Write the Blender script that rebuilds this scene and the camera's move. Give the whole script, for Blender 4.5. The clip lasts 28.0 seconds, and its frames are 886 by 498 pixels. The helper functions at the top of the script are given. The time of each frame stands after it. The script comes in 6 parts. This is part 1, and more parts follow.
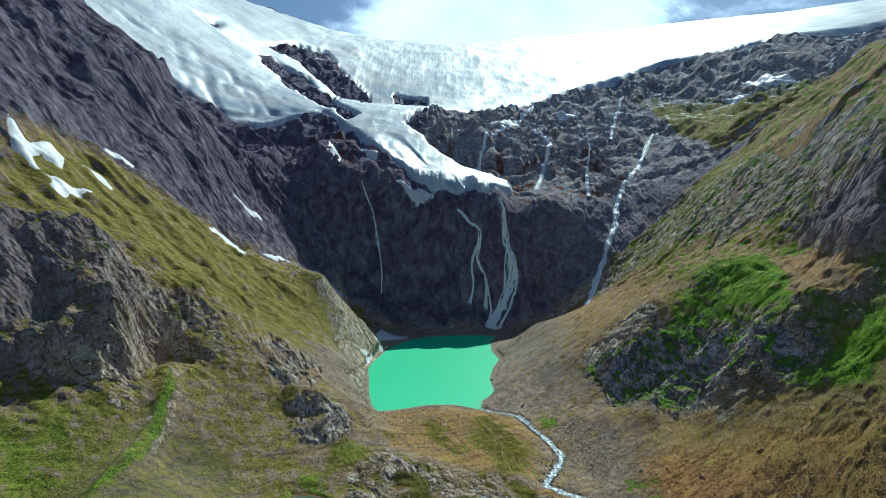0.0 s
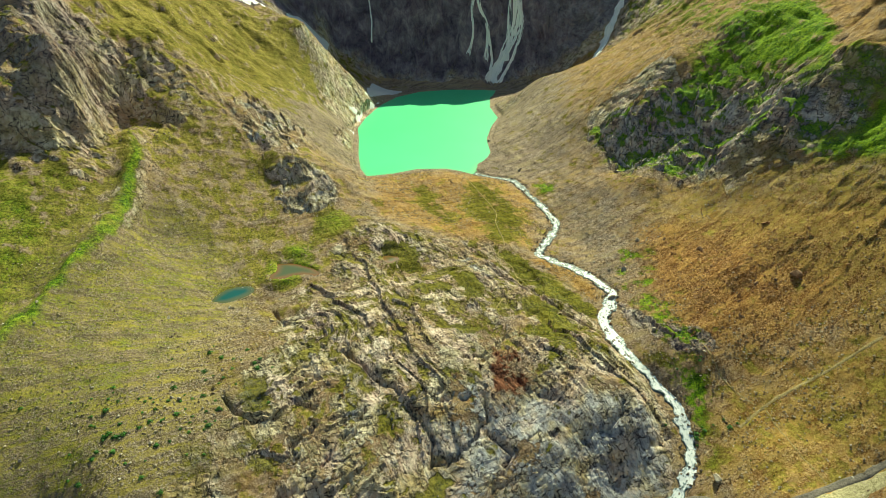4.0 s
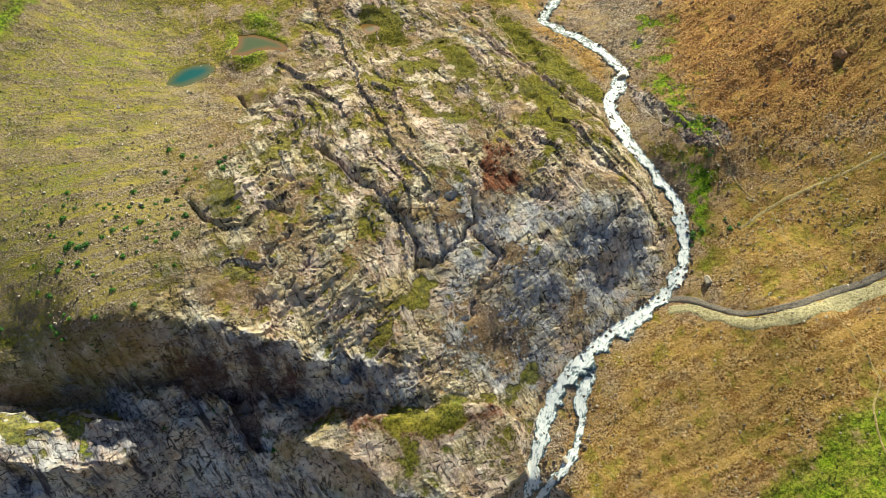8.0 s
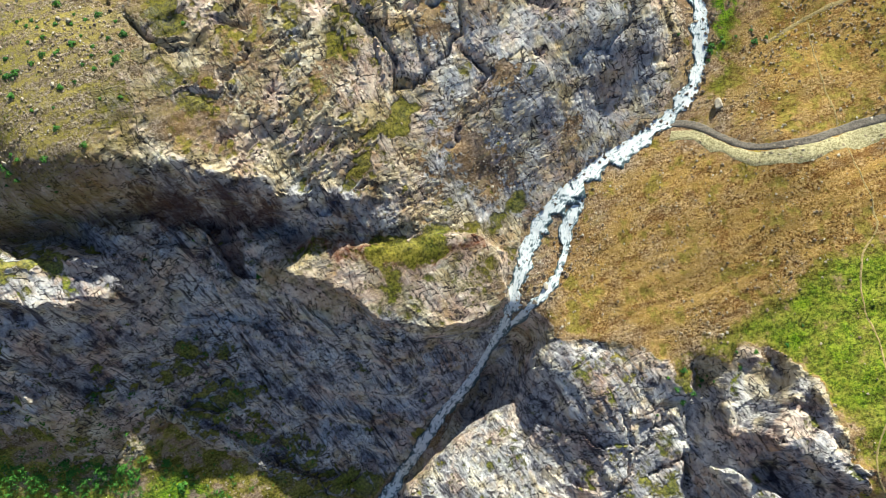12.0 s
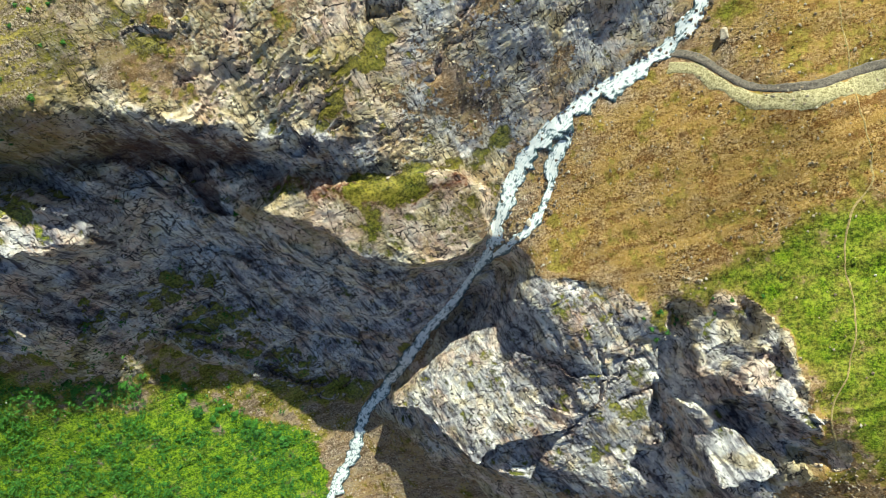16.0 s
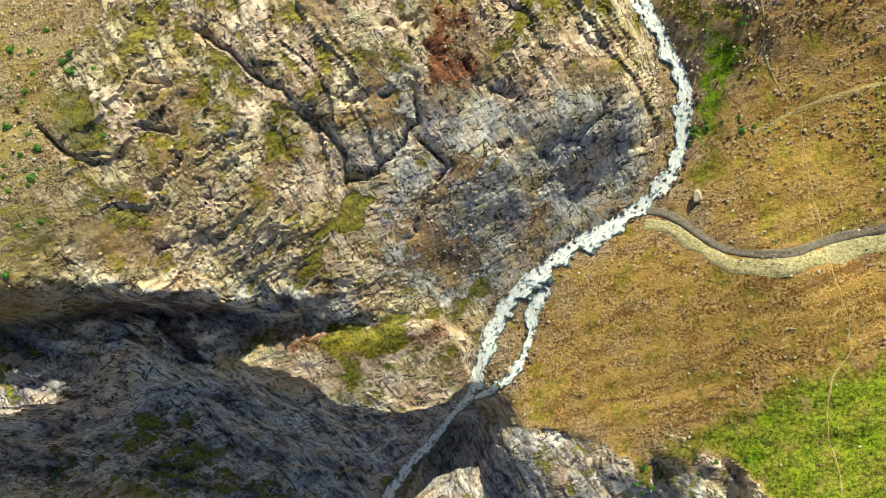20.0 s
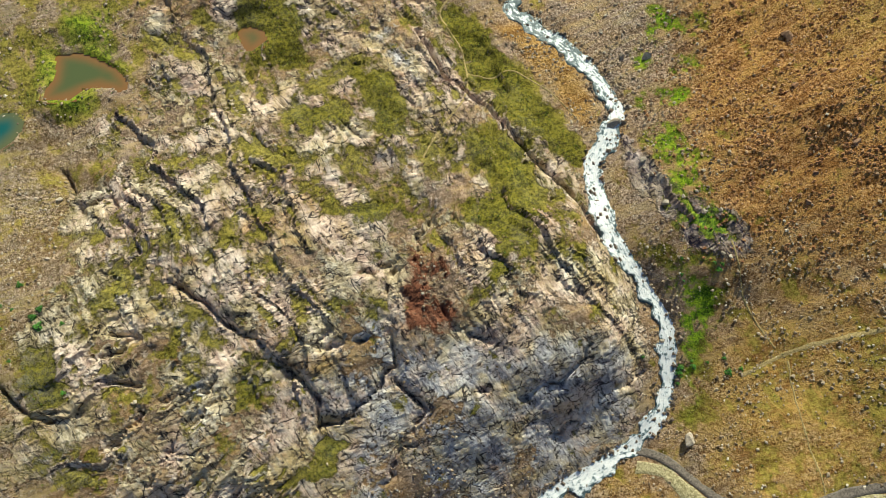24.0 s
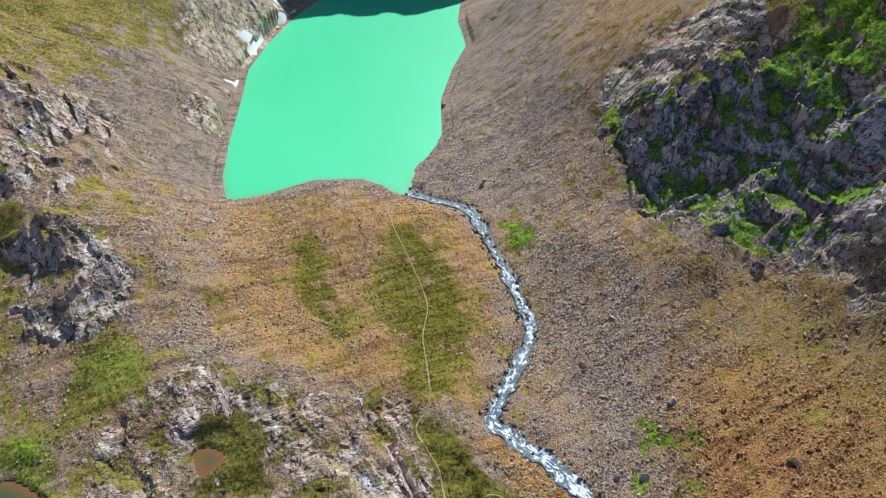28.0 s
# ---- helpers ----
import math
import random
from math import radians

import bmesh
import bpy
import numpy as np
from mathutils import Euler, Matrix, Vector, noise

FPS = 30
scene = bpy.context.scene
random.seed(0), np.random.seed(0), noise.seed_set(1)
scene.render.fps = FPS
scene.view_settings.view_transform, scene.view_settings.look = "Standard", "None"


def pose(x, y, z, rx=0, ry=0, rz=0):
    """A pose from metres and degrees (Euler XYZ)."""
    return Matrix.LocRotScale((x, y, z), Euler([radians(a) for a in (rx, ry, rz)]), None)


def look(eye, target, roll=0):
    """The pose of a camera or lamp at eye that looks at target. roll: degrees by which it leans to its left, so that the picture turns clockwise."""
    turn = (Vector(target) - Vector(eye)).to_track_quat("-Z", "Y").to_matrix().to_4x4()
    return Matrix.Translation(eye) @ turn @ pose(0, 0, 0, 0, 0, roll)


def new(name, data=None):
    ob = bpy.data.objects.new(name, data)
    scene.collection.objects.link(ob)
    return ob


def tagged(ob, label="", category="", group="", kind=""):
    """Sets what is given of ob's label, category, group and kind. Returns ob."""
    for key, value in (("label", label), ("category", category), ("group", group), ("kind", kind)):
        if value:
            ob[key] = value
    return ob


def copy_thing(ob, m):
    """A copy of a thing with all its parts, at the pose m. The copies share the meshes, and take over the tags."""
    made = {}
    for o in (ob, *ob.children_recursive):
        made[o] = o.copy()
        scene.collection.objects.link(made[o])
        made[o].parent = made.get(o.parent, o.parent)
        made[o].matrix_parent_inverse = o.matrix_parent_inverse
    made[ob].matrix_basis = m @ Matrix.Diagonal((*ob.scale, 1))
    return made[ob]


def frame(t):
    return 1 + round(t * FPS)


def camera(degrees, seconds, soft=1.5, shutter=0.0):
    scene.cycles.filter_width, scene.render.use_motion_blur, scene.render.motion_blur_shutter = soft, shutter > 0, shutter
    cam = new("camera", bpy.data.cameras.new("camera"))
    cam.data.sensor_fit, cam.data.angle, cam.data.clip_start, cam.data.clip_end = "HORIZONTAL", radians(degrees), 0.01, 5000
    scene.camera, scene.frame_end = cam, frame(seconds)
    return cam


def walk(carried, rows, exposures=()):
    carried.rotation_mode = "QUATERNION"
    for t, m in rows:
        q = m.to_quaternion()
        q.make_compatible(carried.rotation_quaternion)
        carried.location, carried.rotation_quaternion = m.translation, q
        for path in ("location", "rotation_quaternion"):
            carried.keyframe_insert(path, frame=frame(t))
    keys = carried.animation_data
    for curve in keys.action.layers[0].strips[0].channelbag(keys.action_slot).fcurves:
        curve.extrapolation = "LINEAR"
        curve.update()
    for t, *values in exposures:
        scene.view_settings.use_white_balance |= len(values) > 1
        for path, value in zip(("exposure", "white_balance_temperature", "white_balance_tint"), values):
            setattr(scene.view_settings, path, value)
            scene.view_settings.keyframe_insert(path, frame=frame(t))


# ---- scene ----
cam = camera(71.26, 28.0, soft=0.8)
# The flight: seconds, eye, and the turn to the left, the tilt and the lean in degrees.
FLIGHT = [
    (0, -27.82, -487.87, 154.58, -0.00, -3.09, 0.03),
    (0.5, -27.03, -483.16, 154.32, -0.03, -3.60, 0.01),
    (1, -26.25, -478.67, 154.26, -0.01, -7.83, 0.02),
    (1.5, -24.50, -473.94, 154.45, 0.13, -12.02, 0.01),
    (2, -23.36, -468.88, 155.06, 0.19, -15.17, -0.01),
    (2.5, -22.81, -464.14, 155.67, 0.19, -17.99, -0.02),
    (3, -22.18, -459.21, 155.74, 0.17, -20.64, 0.01),
    (3.5, -21.47, -454.09, 155.77, 0.17, -23.31, 0.04),
    (5.5, -18.58, -435.65, 156.74, 0.17, -35.34, 0.12),
    (6, -17.36, -430.89, 156.76, 0.24, -38.42, 0.11),
    (6.5, -16.46, -426.60, 156.76, 0.25, -41.26, 0.11),
    (7, -15.83, -421.99, 157.02, 0.23, -44.20, 0.15),
    (7.5, -14.85, -417.62, 157.30, 0.31, -46.98, 0.10),
    (8, -13.92, -413.11, 157.61, 0.36, -49.87, 0.03),
    (8.5, -12.99, -408.29, 158.15, 0.37, -52.73, 0.05),
    (9, -11.98, -403.46, 158.38, 0.43, -55.55, 0.02),
    (9.5, -11.00, -399.34, 158.51, 0.49, -58.10, -0.04),
    (10, -10.01, -395.18, 158.60, 0.59, -60.68, -0.11),
    (10.5, -8.94, -390.88, 158.69, 0.73, -63.41, -0.19),
    (11, -8.30, -386.39, 159.01, 0.71, -66.52, -0.13),
    (11.5, -7.73, -381.29, 159.38, 0.64, -70.10, -0.03),
    (12, -6.86, -377.41, 159.35, 0.72, -73.24, -0.08),
    (12.5, -5.57, -373.26, 159.60, 1.17, -76.46, -0.51),
    (13, -4.95, -368.47, 159.81, 1.11, -79.84, -0.43),
    (13.5, -4.51, -364.04, 160.06, 0.74, -83.12, -0.10),
    (14.3, -3.02, -356.74, 160.30, 1.10, -87.50, -0.45),
    (15.5, -0.79, -345.78, 160.67, 1.65, -87.58, -0.97),
    (16, 0.15, -341.33, 160.88, 1.73, -87.55, -1.04),
    (16.5, 0.92, -336.46, 161.02, 1.28, -87.59, -0.59),
    (17, 1.82, -331.84, 161.32, 0.76, -87.52, -0.08),
    (17.5, 2.67, -327.45, 161.74, 0.32, -87.49, 0.36),
    (18, 3.47, -323.09, 162.13, 0.07, -87.42, 0.61),
    (18.5, 4.37, -318.40, 162.37, 0.37, -87.42, 0.31),
    (19, 5.26, -313.73, 162.57, 0.60, -87.43, 0.08),
    (19.4, 5.96, -310.52, 162.78, 0.58, -87.40, 0.10),
    (19.5, 6.14, -309.71, 162.83, 0.58, -87.03, 0.11),
    (20, 6.85, -305.28, 162.92, 0.02, -82.55, 0.66),
    (20.5, 7.27, -300.25, 163.37, -0.35, -77.99, 1.01),
    (21, 7.65, -295.70, 163.68, -0.68, -73.53, 1.30),
    (21.5, 7.92, -292.08, 163.93, -0.94, -70.53, 1.53),
    (22, 8.74, -287.88, 164.13, -0.90, -70.10, 1.50),
    (23.5, 11.21, -275.29, 164.72, -0.78, -69.88, 1.39),
    (24, 12.23, -270.86, 164.87, -0.57, -69.82, 1.21),
    (24.5, 13.36, -266.72, 165.20, -0.27, -69.71, 0.92),
    (24.9, 14.15, -262.34, 165.25, -0.15, -69.65, 0.80),
    (25, 14.34, -261.24, 165.26, -0.12, -68.93, 0.77),
    (25.5, 14.98, -256.21, 165.76, -0.07, -57.42, 0.60),
    (26, 16.64, -253.70, 164.88, 0.25, -49.59, 0.30),
    (26.5, 17.32, -250.25, 164.33, 0.22, -48.47, 0.37),
    (27, 18.26, -245.88, 164.34, 0.26, -48.14, 0.39),
    (27.5, 19.32, -241.47, 164.68, 0.35, -47.17, 0.36),
    (27.7, 19.41, -238.60, 165.56, 0.29, -46.75, 0.42),
    (27.8, 19.46, -237.17, 165.99, 0.25, -45.00, 0.45),
    (28, 19.55, -234.30, 166.87, 0.18, -40.66, 0.51),
]


def aim(x, y, z, turn, tilt, lean):
    a, b = radians(turn), radians(tilt)
    way = Vector((-math.sin(a) * math.cos(b), math.cos(a) * math.cos(b), math.sin(b)))
    eye = Vector((x, y, z))
    return look(eye, eye + way, lean)


walk(cam, [(t, aim(*row)) for t, *row in FLIGHT], exposures=[(0.0, -0.20, 4800, -6), (3.0, 0.42, 6500, -20), (6.0, 0.54, 6800, -16), (8.0, 0.60, 6400, -3),
                                                            (12.0, 0.78, 5800, 0), (17.0, 0.79, 6000, -8), (20.0, 0.68, 6700, -6), (22.0, 0.48, 6700, -6), (25.0, 0.33, 5700, 4), (28.0, 0.19, 5100, 14)])

# ---- light ----
SUN_HIGH, SUN_EAST = 44.0, 18.0
sun_way = Vector((math.sin(radians(SUN_EAST)) * math.cos(radians(SUN_HIGH)),
                  math.cos(radians(SUN_EAST)) * math.cos(radians(SUN_HIGH)), math.sin(radians(SUN_HIGH))))
sun = new("sun", bpy.data.lights.new("sun", "SUN"))
sun.data.energy, sun.data.angle, sun.data.color = 5.0, radians(0.5), (1.0, 0.89, 0.67)
sun.matrix_world = look((0, 0, 900), Vector((0, 0, 900)) - sun_way)
world = bpy.data.worlds.new("world")
scene.world = world
world.use_nodes = True
sky = world.node_tree.nodes.new("ShaderNodeTexSky")
sky.sky_type, sky.sun_disc = "NISHITA", False
sky.sun_elevation, sky.sun_rotation = radians(SUN_HIGH), radians(SUN_EAST)
backing = world.node_tree.nodes["Background"]
backing.inputs["Strength"].default_value = 0.062
world.node_tree.links.new(sky.outputs[0], backing.inputs["Color"])

# ---- materials ----
class Nodes:
    """A small writer of node materials."""

    def __init__(self, name):
        self.mat = bpy.data.materials.new(name)
        self.mat.use_nodes = True
        self.tree = self.mat.node_tree
        self.bsdf = self.tree.nodes["Principled BSDF"]
        self.out = self.tree.nodes["Material Output"]

    def put(self, socket, value):
        if isinstance(value, bpy.types.NodeSocket):
            self.tree.links.new(value, socket)
        elif value is not None:
            if socket.type == "RGBA" and not hasattr(value, "__len__"):
                value = (value, value, value, 1)
            elif socket.type == "RGBA" and len(value) == 3:
                value = (*value, 1)
            socket.default_value = value

    def node(self, kind, out=0, inputs=(), **settings):
        n = self.tree.nodes.new("ShaderNode" + kind)
        for key, value in settings.items():
            setattr(n, key, value)
        for key, value in dict(inputs).items():
            self.put(n.inputs[key], value)
        return n.outputs[out]

    def attr(self, name):
        return self.node("Attribute", "Fac", attribute_name=name)

    def place(self, sx=1.0, sy=1.0, sz=1.0, turn=0.0):
        p = self.node("NewGeometry", "Position")
        return self.node("Mapping", 0, {"Vector": p, "Rotation": (0, 0, radians(turn)), "Scale": (1 / sx, 1 / sy, 1 / sz)}, vector_type="TEXTURE")

    def noise(self, where, scale, detail=4.0, rough=0.55, warp=0.0, out="Fac"):
        return self.node("TexNoise", out, {"Vector": where, "Scale": scale, "Detail": detail, "Roughness": rough, "Distortion": warp})

    def cells(self, where, scale, feature="F1", out="Distance", rand=1.0):
        return self.node("TexVoronoi", out, {"Vector": where, "Scale": scale, "Randomness": rand}, feature=feature)

    def math(self, op, a, b=0.5, c=0.5):
        return self.node("Math", 0, {0: a, 1: b, 2: c}, operation=op)

    def span(self, v, lo, hi, a=0.0, b=1.0):
        return self.node("MapRange", 0, {0: v, 1: lo, 2: hi, 3: a, 4: b}, interpolation_type="SMOOTHSTEP")

    def mix(self, f, a, b, how="MIX"):
        n = self.tree.nodes.new("ShaderNodeMix")
        n.data_type, n.blend_type = "RGBA", how
        self.put(n.inputs[0], f), self.put(n.inputs[6], a), self.put(n.inputs[7], b)
        return n.outputs[2]

    def ramp(self, f, *stops):
        n = self.tree.nodes.new("ShaderNodeValToRGB")
        e = n.color_ramp.elements
        while len(e) < len(stops):
            e.new(0.5)
        for s, (at, c) in zip(e, stops):
            s.position, s.color = at, (*c, 1)
        self.put(n.inputs[0], f)
        return n.outputs[0]

    def bump(self, height, strength=0.5, distance=1.0, normal=None):
        return self.node("Bump", 0, {"Height": height, "Strength": strength, "Distance": distance, "Normal": normal})

    def done(self, color=None, rough=None, normal=None, **more):
        self.put(self.bsdf.inputs["Base Color"], color)
        self.put(self.bsdf.inputs["Roughness"], rough)
        self.put(self.bsdf.inputs["Normal"], normal)
        for key, value in more.items():
            self.put(self.bsdf.inputs[key.replace("_", " ")], value)
        return self.mat


def ground_material():
    m = Nodes("mountain_ground")
    p = m.place()
    big, mid, small, fine = m.noise(p, 0.018, 3), m.noise(p, 0.11, 4), m.noise(p, 0.55, 4, 0.6), m.noise(p, 2.6, 3, 0.6)
    # rock: tan, pink and grey slabs with long grain, dark creases, rusty and lichened stains
    slab = m.place(1.0, 0.45, 0.7, 32)
    grain1 = m.noise(m.place(1.0, 0.15, 0.22, 37), 0.55, 5, 0.60, 0.35)
    grain2 = m.noise(m.place(1.0, 0.17, 0.22, -68), 0.50, 5, 0.60, 0.35)
    lean = m.span(m.noise(p, 0.03, 3), 0.46, 0.54)
    grain = m.node("Mix", 0, {0: lean, 2: grain1, 3: grain2})
    grain = m.node("Mix", 0, {0: m.attr("wall"), 2: grain, 3: grain1})
    tone = m.math("ADD", m.math("MULTIPLY", grain, 0.46), m.math("MULTIPLY", m.noise(p, 0.14, 5, 0.60), 0.54))
    # broken faces: each block of rock has a tilt and a shade of its own
    def chips(scale, sx, sy, turn, warp):
        v = m.place(sx, sy, 0.8, turn)
        v = m.node("VectorMath", 0, {0: v, 1: m.node("VectorMath", 0, {0: m.noise(p, 0.5, 3, 0.6, 0.0, "Color"), 1: (warp, warp, warp)}, operation="MULTIPLY")}, operation="ADD")
        n = m.tree.nodes.new("ShaderNodeTexVoronoi")
        m.put(n.inputs["Vector"], v), m.put(n.inputs["Scale"], scale)
        away = m.node("VectorMath", 0, {0: v, 1: n.outputs["Position"]}, operation="SUBTRACT")
        lean = m.node("VectorMath", 0, {0: n.outputs["Color"], 1: (0.5, 0.5, 0.5)}, operation="SUBTRACT")
        return m.node("VectorMath", "Value", {0: away, 1: lean}, operation="DOT_PRODUCT"), m.node("SeparateColor", 2, {0: n.outputs["Color"]})

    chip1, shade1 = chips(0.28, 1.0, 0.60, 32, 1.6)
    chip2, shade2 = chips(1.0, 1.0, 0.70, 16, 0.6)
    tone = m.math("ADD", tone, m.math("MULTIPLY", m.math("SUBTRACT", shade1, 0.5), 0.10))
    tone = m.math("ADD", tone, m.math("MULTIPLY", m.math("SUBTRACT", shade2, 0.5), 0.09))
    tone = m.math("ADD", tone, m.math("MULTIPLY", m.math("SUBTRACT", fine, 0.5), 0.22))
    # bedding that shows on the walls
    bedding = m.noise(m.node("VectorMath", 0, {0: m.place(0.10, 0.10, 1.0), 1: m.node("VectorMath", 0, {0: m.noise(p, 0.03, 3, 0.5, 0.0, "Color"), 1: (6.0, 6.0, 6.0)}, operation="MULTIPLY")}, operation="ADD"), 0.30, 5, 0.7)
    tone = m.math("ADD", tone, m.math("MULTIPLY", m.math("MULTIPLY", m.math("SUBTRACT", bedding, 0.5), 0.45), m.attr("wall")))
    broad = m.noise(m.place(1.0, 0.32, 0.4, 37), 0.075, 4, 0.6, 0.6)
    tone = m.math("ADD", tone, m.math("MULTIPLY", m.math("MULTIPLY", m.math("SUBTRACT", broad, 0.5), 0.7), m.attr("wall")))
    rock = m.ramp(tone, (0.30, (0.11, 0.09, 0.07)), (0.41, (0.39, 0.315, 0.21)), (0.51, (0.61, 0.52, 0.38)), (0.65, (0.84, 0.77, 0.64)))
    # grey rock whose blue cast also stands for cliff shade and distant haze
    cool = m.ramp(tone, (0.30, (0.09, 0.09, 0.125)), (0.41, (0.34, 0.335, 0.40)), (0.51, (0.555, 0.545, 0.60)), (0.65, (0.82, 0.80, 0.82)))
    pink = m.ramp(tone, (0.30, (0.12, 0.08, 0.075)), (0.41, (0.42, 0.29, 0.255)), (0.51, (0.64, 0.49, 0.42)), (0.65, (0.83, 0.71, 0.63)))
    rock = m.mix(m.math("MULTIPLY", m.span(m.math("ADD", m.math("MULTIPLY", m.math("SUBTRACT", mid, 0.5), 3.0), m.attr("cool")), 0.25, 0.85), 0.92), rock, cool)
    rock = m.mix(m.math("MULTIPLY", m.span(m.math("SUBTRACT", m.noise(p, 0.07, 5, 0.6), m.math("MULTIPLY", m.attr("cool"), 0.10)), 0.43, 0.55), 0.85), rock, pink)
    rust = m.math("MULTIPLY", m.span(m.noise(p, 0.045, 5, 0.65), 0.52, 0.64), m.span(grain, 0.42, 0.56))
    rock = m.mix(m.math("MULTIPLY", rust, 0.55), rock, (0.42, 0.22, 0.085))
    lichen = m.math("MULTIPLY", m.span(m.noise(slab, 0.10, 5, 0.65), 0.47, 0.60), m.span(fine, 0.32, 0.56))
    rock = m.mix(m.math("MULTIPLY", m.math("MULTIPLY", lichen, 0.46), m.math("SUBTRACT", 1.0, m.attr("wall"))), rock, (0.38, 0.275, 0.075))
    line1 = m.math("ABSOLUTE", m.math("SUBTRACT", m.noise(m.place(1.0, 0.30, 0.4, 36), 0.13, 5, 0.58, 0.5), 0.5))
    line2 = m.math("ABSOLUTE", m.math("SUBTRACT", m.noise(m.place(1.0, 0.30, 0.5, -66), 0.16, 5, 0.58, 0.4), 0.5))
    line3 = m.math("ABSOLUTE", m.math("SUBTRACT", m.noise(m.place(1.0, 0.28, 0.5, 48), 0.36, 4, 0.6, 0.3), 0.5))
    crack = m.math("MULTIPLY", m.math("MAXIMUM", m.span(line1, 0.002, 0.012), m.span(mid, 0.46, 0.54)), m.math("MAXIMUM", m.span(line2, 0.002, 0.012), m.span(big, 0.58, 0.50)))
    crack = m.math("MULTIPLY", crack, m.math("MAXIMUM", m.span(line3, 0.002, 0.020), m.span(mid, 0.56, 0.48)))

    # joints: straight breaks between slabs, wide here and closed there
    def joints(scale, sx, sy, turn, wide, warp):
        v = m.place(sx, sy, 0.8, turn)
        v = m.node("VectorMath", 0, {0: v, 1: m.node("VectorMath", 0, {0: m.noise(p, 0.35, 4, 0.6, 0.0, "Color"), 1: (warp, warp, warp)}, operation="MULTIPLY")}, operation="ADD")
        edge = m.cells(v, scale, "DISTANCE_TO_EDGE")
        open_ = m.math("MULTIPLY", m.span(m.noise(p, scale * 0.8, 4, 0.6), 0.46, 0.64, -0.7, 1.0), wide)
        return m.span(m.math("SUBTRACT", edge, open_), 0.0, wide * 0.7)

    joint = m.math("MAXIMUM", joints(0.36, 0.35, 1.0, 22, 0.04, 1.6), m.span(mid, 0.50, 0.58))
    crack = m.math("MULTIPLY", crack, joint)
    rock = m.mix(m.span(crack, 1.0, 0.0, 0.0, 0.90), rock, (0.035, 0.028, 0.034))
    # dark seams that run down the walls
    seam = m.noise(m.place(1.0, 0.12, 0.2, 37), 0.40, 5, 0.62, 0.5)
    rock = m.mix(m.math("MULTIPLY", m.math("MULTIPLY", m.span(seam, 0.44, 0.36), m.attr("wall")), 0.80), rock, (0.06, 0.05, 0.065))
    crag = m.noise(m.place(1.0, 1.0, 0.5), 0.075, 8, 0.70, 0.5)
    # dark rock with shade and bluish haze put into its colour
    shade_murk = m.ramp(crag, (0.34, (0.035, 0.028, 0.055)), (0.45, (0.115, 0.090, 0.150)), (0.55, (0.235, 0.195, 0.270)), (0.68, (0.42, 0.36, 0.40)))
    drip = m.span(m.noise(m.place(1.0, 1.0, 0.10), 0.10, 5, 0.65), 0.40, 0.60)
    shade_murk = m.mix(m.math("MULTIPLY", drip, 0.40), shade_murk, (0.115, 0.085, 0.125))
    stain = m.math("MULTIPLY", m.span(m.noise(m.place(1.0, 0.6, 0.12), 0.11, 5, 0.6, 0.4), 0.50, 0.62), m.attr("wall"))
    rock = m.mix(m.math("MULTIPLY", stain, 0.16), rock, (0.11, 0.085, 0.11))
    # rock varnish, and the shade below the rim painted in with it
    rock = m.mix(m.math("MULTIPLY", m.span(m.math("ADD", m.attr("varnish_shade"), m.math("MULTIPLY", m.math("SUBTRACT", grain1, 0.5), 1.2)), 0.25, 0.75), 0.85), rock, m.mix(small, (0.035, 0.026, 0.036), (0.12, 0.062, 0.055)))
    rock = m.mix(m.attr("dark"), rock, shade_murk)
    ruddy = m.ramp(tone, (0.30, (0.07, 0.03, 0.022)), (0.55, (0.24, 0.10, 0.06)), (0.75, (0.40, 0.22, 0.14)))
    rock = m.mix(m.span(m.math("ADD", m.attr("rusty"), m.math("MULTIPLY", small, 0.5)), 0.55, 0.85), rock, ruddy)
    # scree: stones of many sizes
    def stones_of(scale):
        n = m.tree.nodes.new("ShaderNodeTexVoronoi")
        m.put(n.inputs["Vector"], p), m.put(n.inputs["Scale"], scale)
        return n.outputs["Distance"], m.node("SeparateColor", 0, {0: n.outputs["Color"]}), m.node("SeparateColor", 1, {0: n.outputs["Color"]})

    d1, stone, pick1 = stones_of(1.3)
    d2, grit, pick2 = stones_of(3.4)
    pebble = m.math("ADD", m.math("MULTIPLY", stone, 0.45), m.math("MULTIPLY", grit, 0.55))
    pebble = m.math("ADD", m.math("MULTIPLY", pebble, 0.55), m.math("MULTIPLY", m.span(m.noise(p, 1.1, 6, 0.75), 0.34, 0.66), 0.45))
    pebble = m.math("ADD", 0.48, m.math("MULTIPLY", m.math("SUBTRACT", pebble, 0.48), m.math("ADD", 0.50, m.math("MULTIPLY", m.attr("stony"), 0.85))))
    pale = m.ramp(pebble, (0.20, (0.06, 0.048, 0.038)), (0.48, (0.31, 0.225, 0.18)), (0.80, (0.68, 0.56, 0.49)))
    brown = m.ramp(pebble, (0.20, (0.08, 0.030, 0.010)), (0.48, (0.40, 0.225, 0.068)), (0.80, (0.74, 0.50, 0.22)))
    warm = m.span(m.math("ADD", m.attr("warm"), m.math("MULTIPLY", m.math("SUBTRACT", mid, 0.5), 0.8)), 0.2, 0.8)
    scree = m.mix(warm, pale, brown)
    red = m.ramp(pebble, (0.20, (0.07, 0.022, 0.010)), (0.48, (0.39, 0.155, 0.052)), (0.80, (0.68, 0.36, 0.17)))
    scree = m.mix(m.math("MULTIPLY", m.attr("ruddy"), 0.62), scree, red)
    drift = m.noise(m.place(0.10, 1.0, 0.6, 24), 0.30, 6, 0.68)
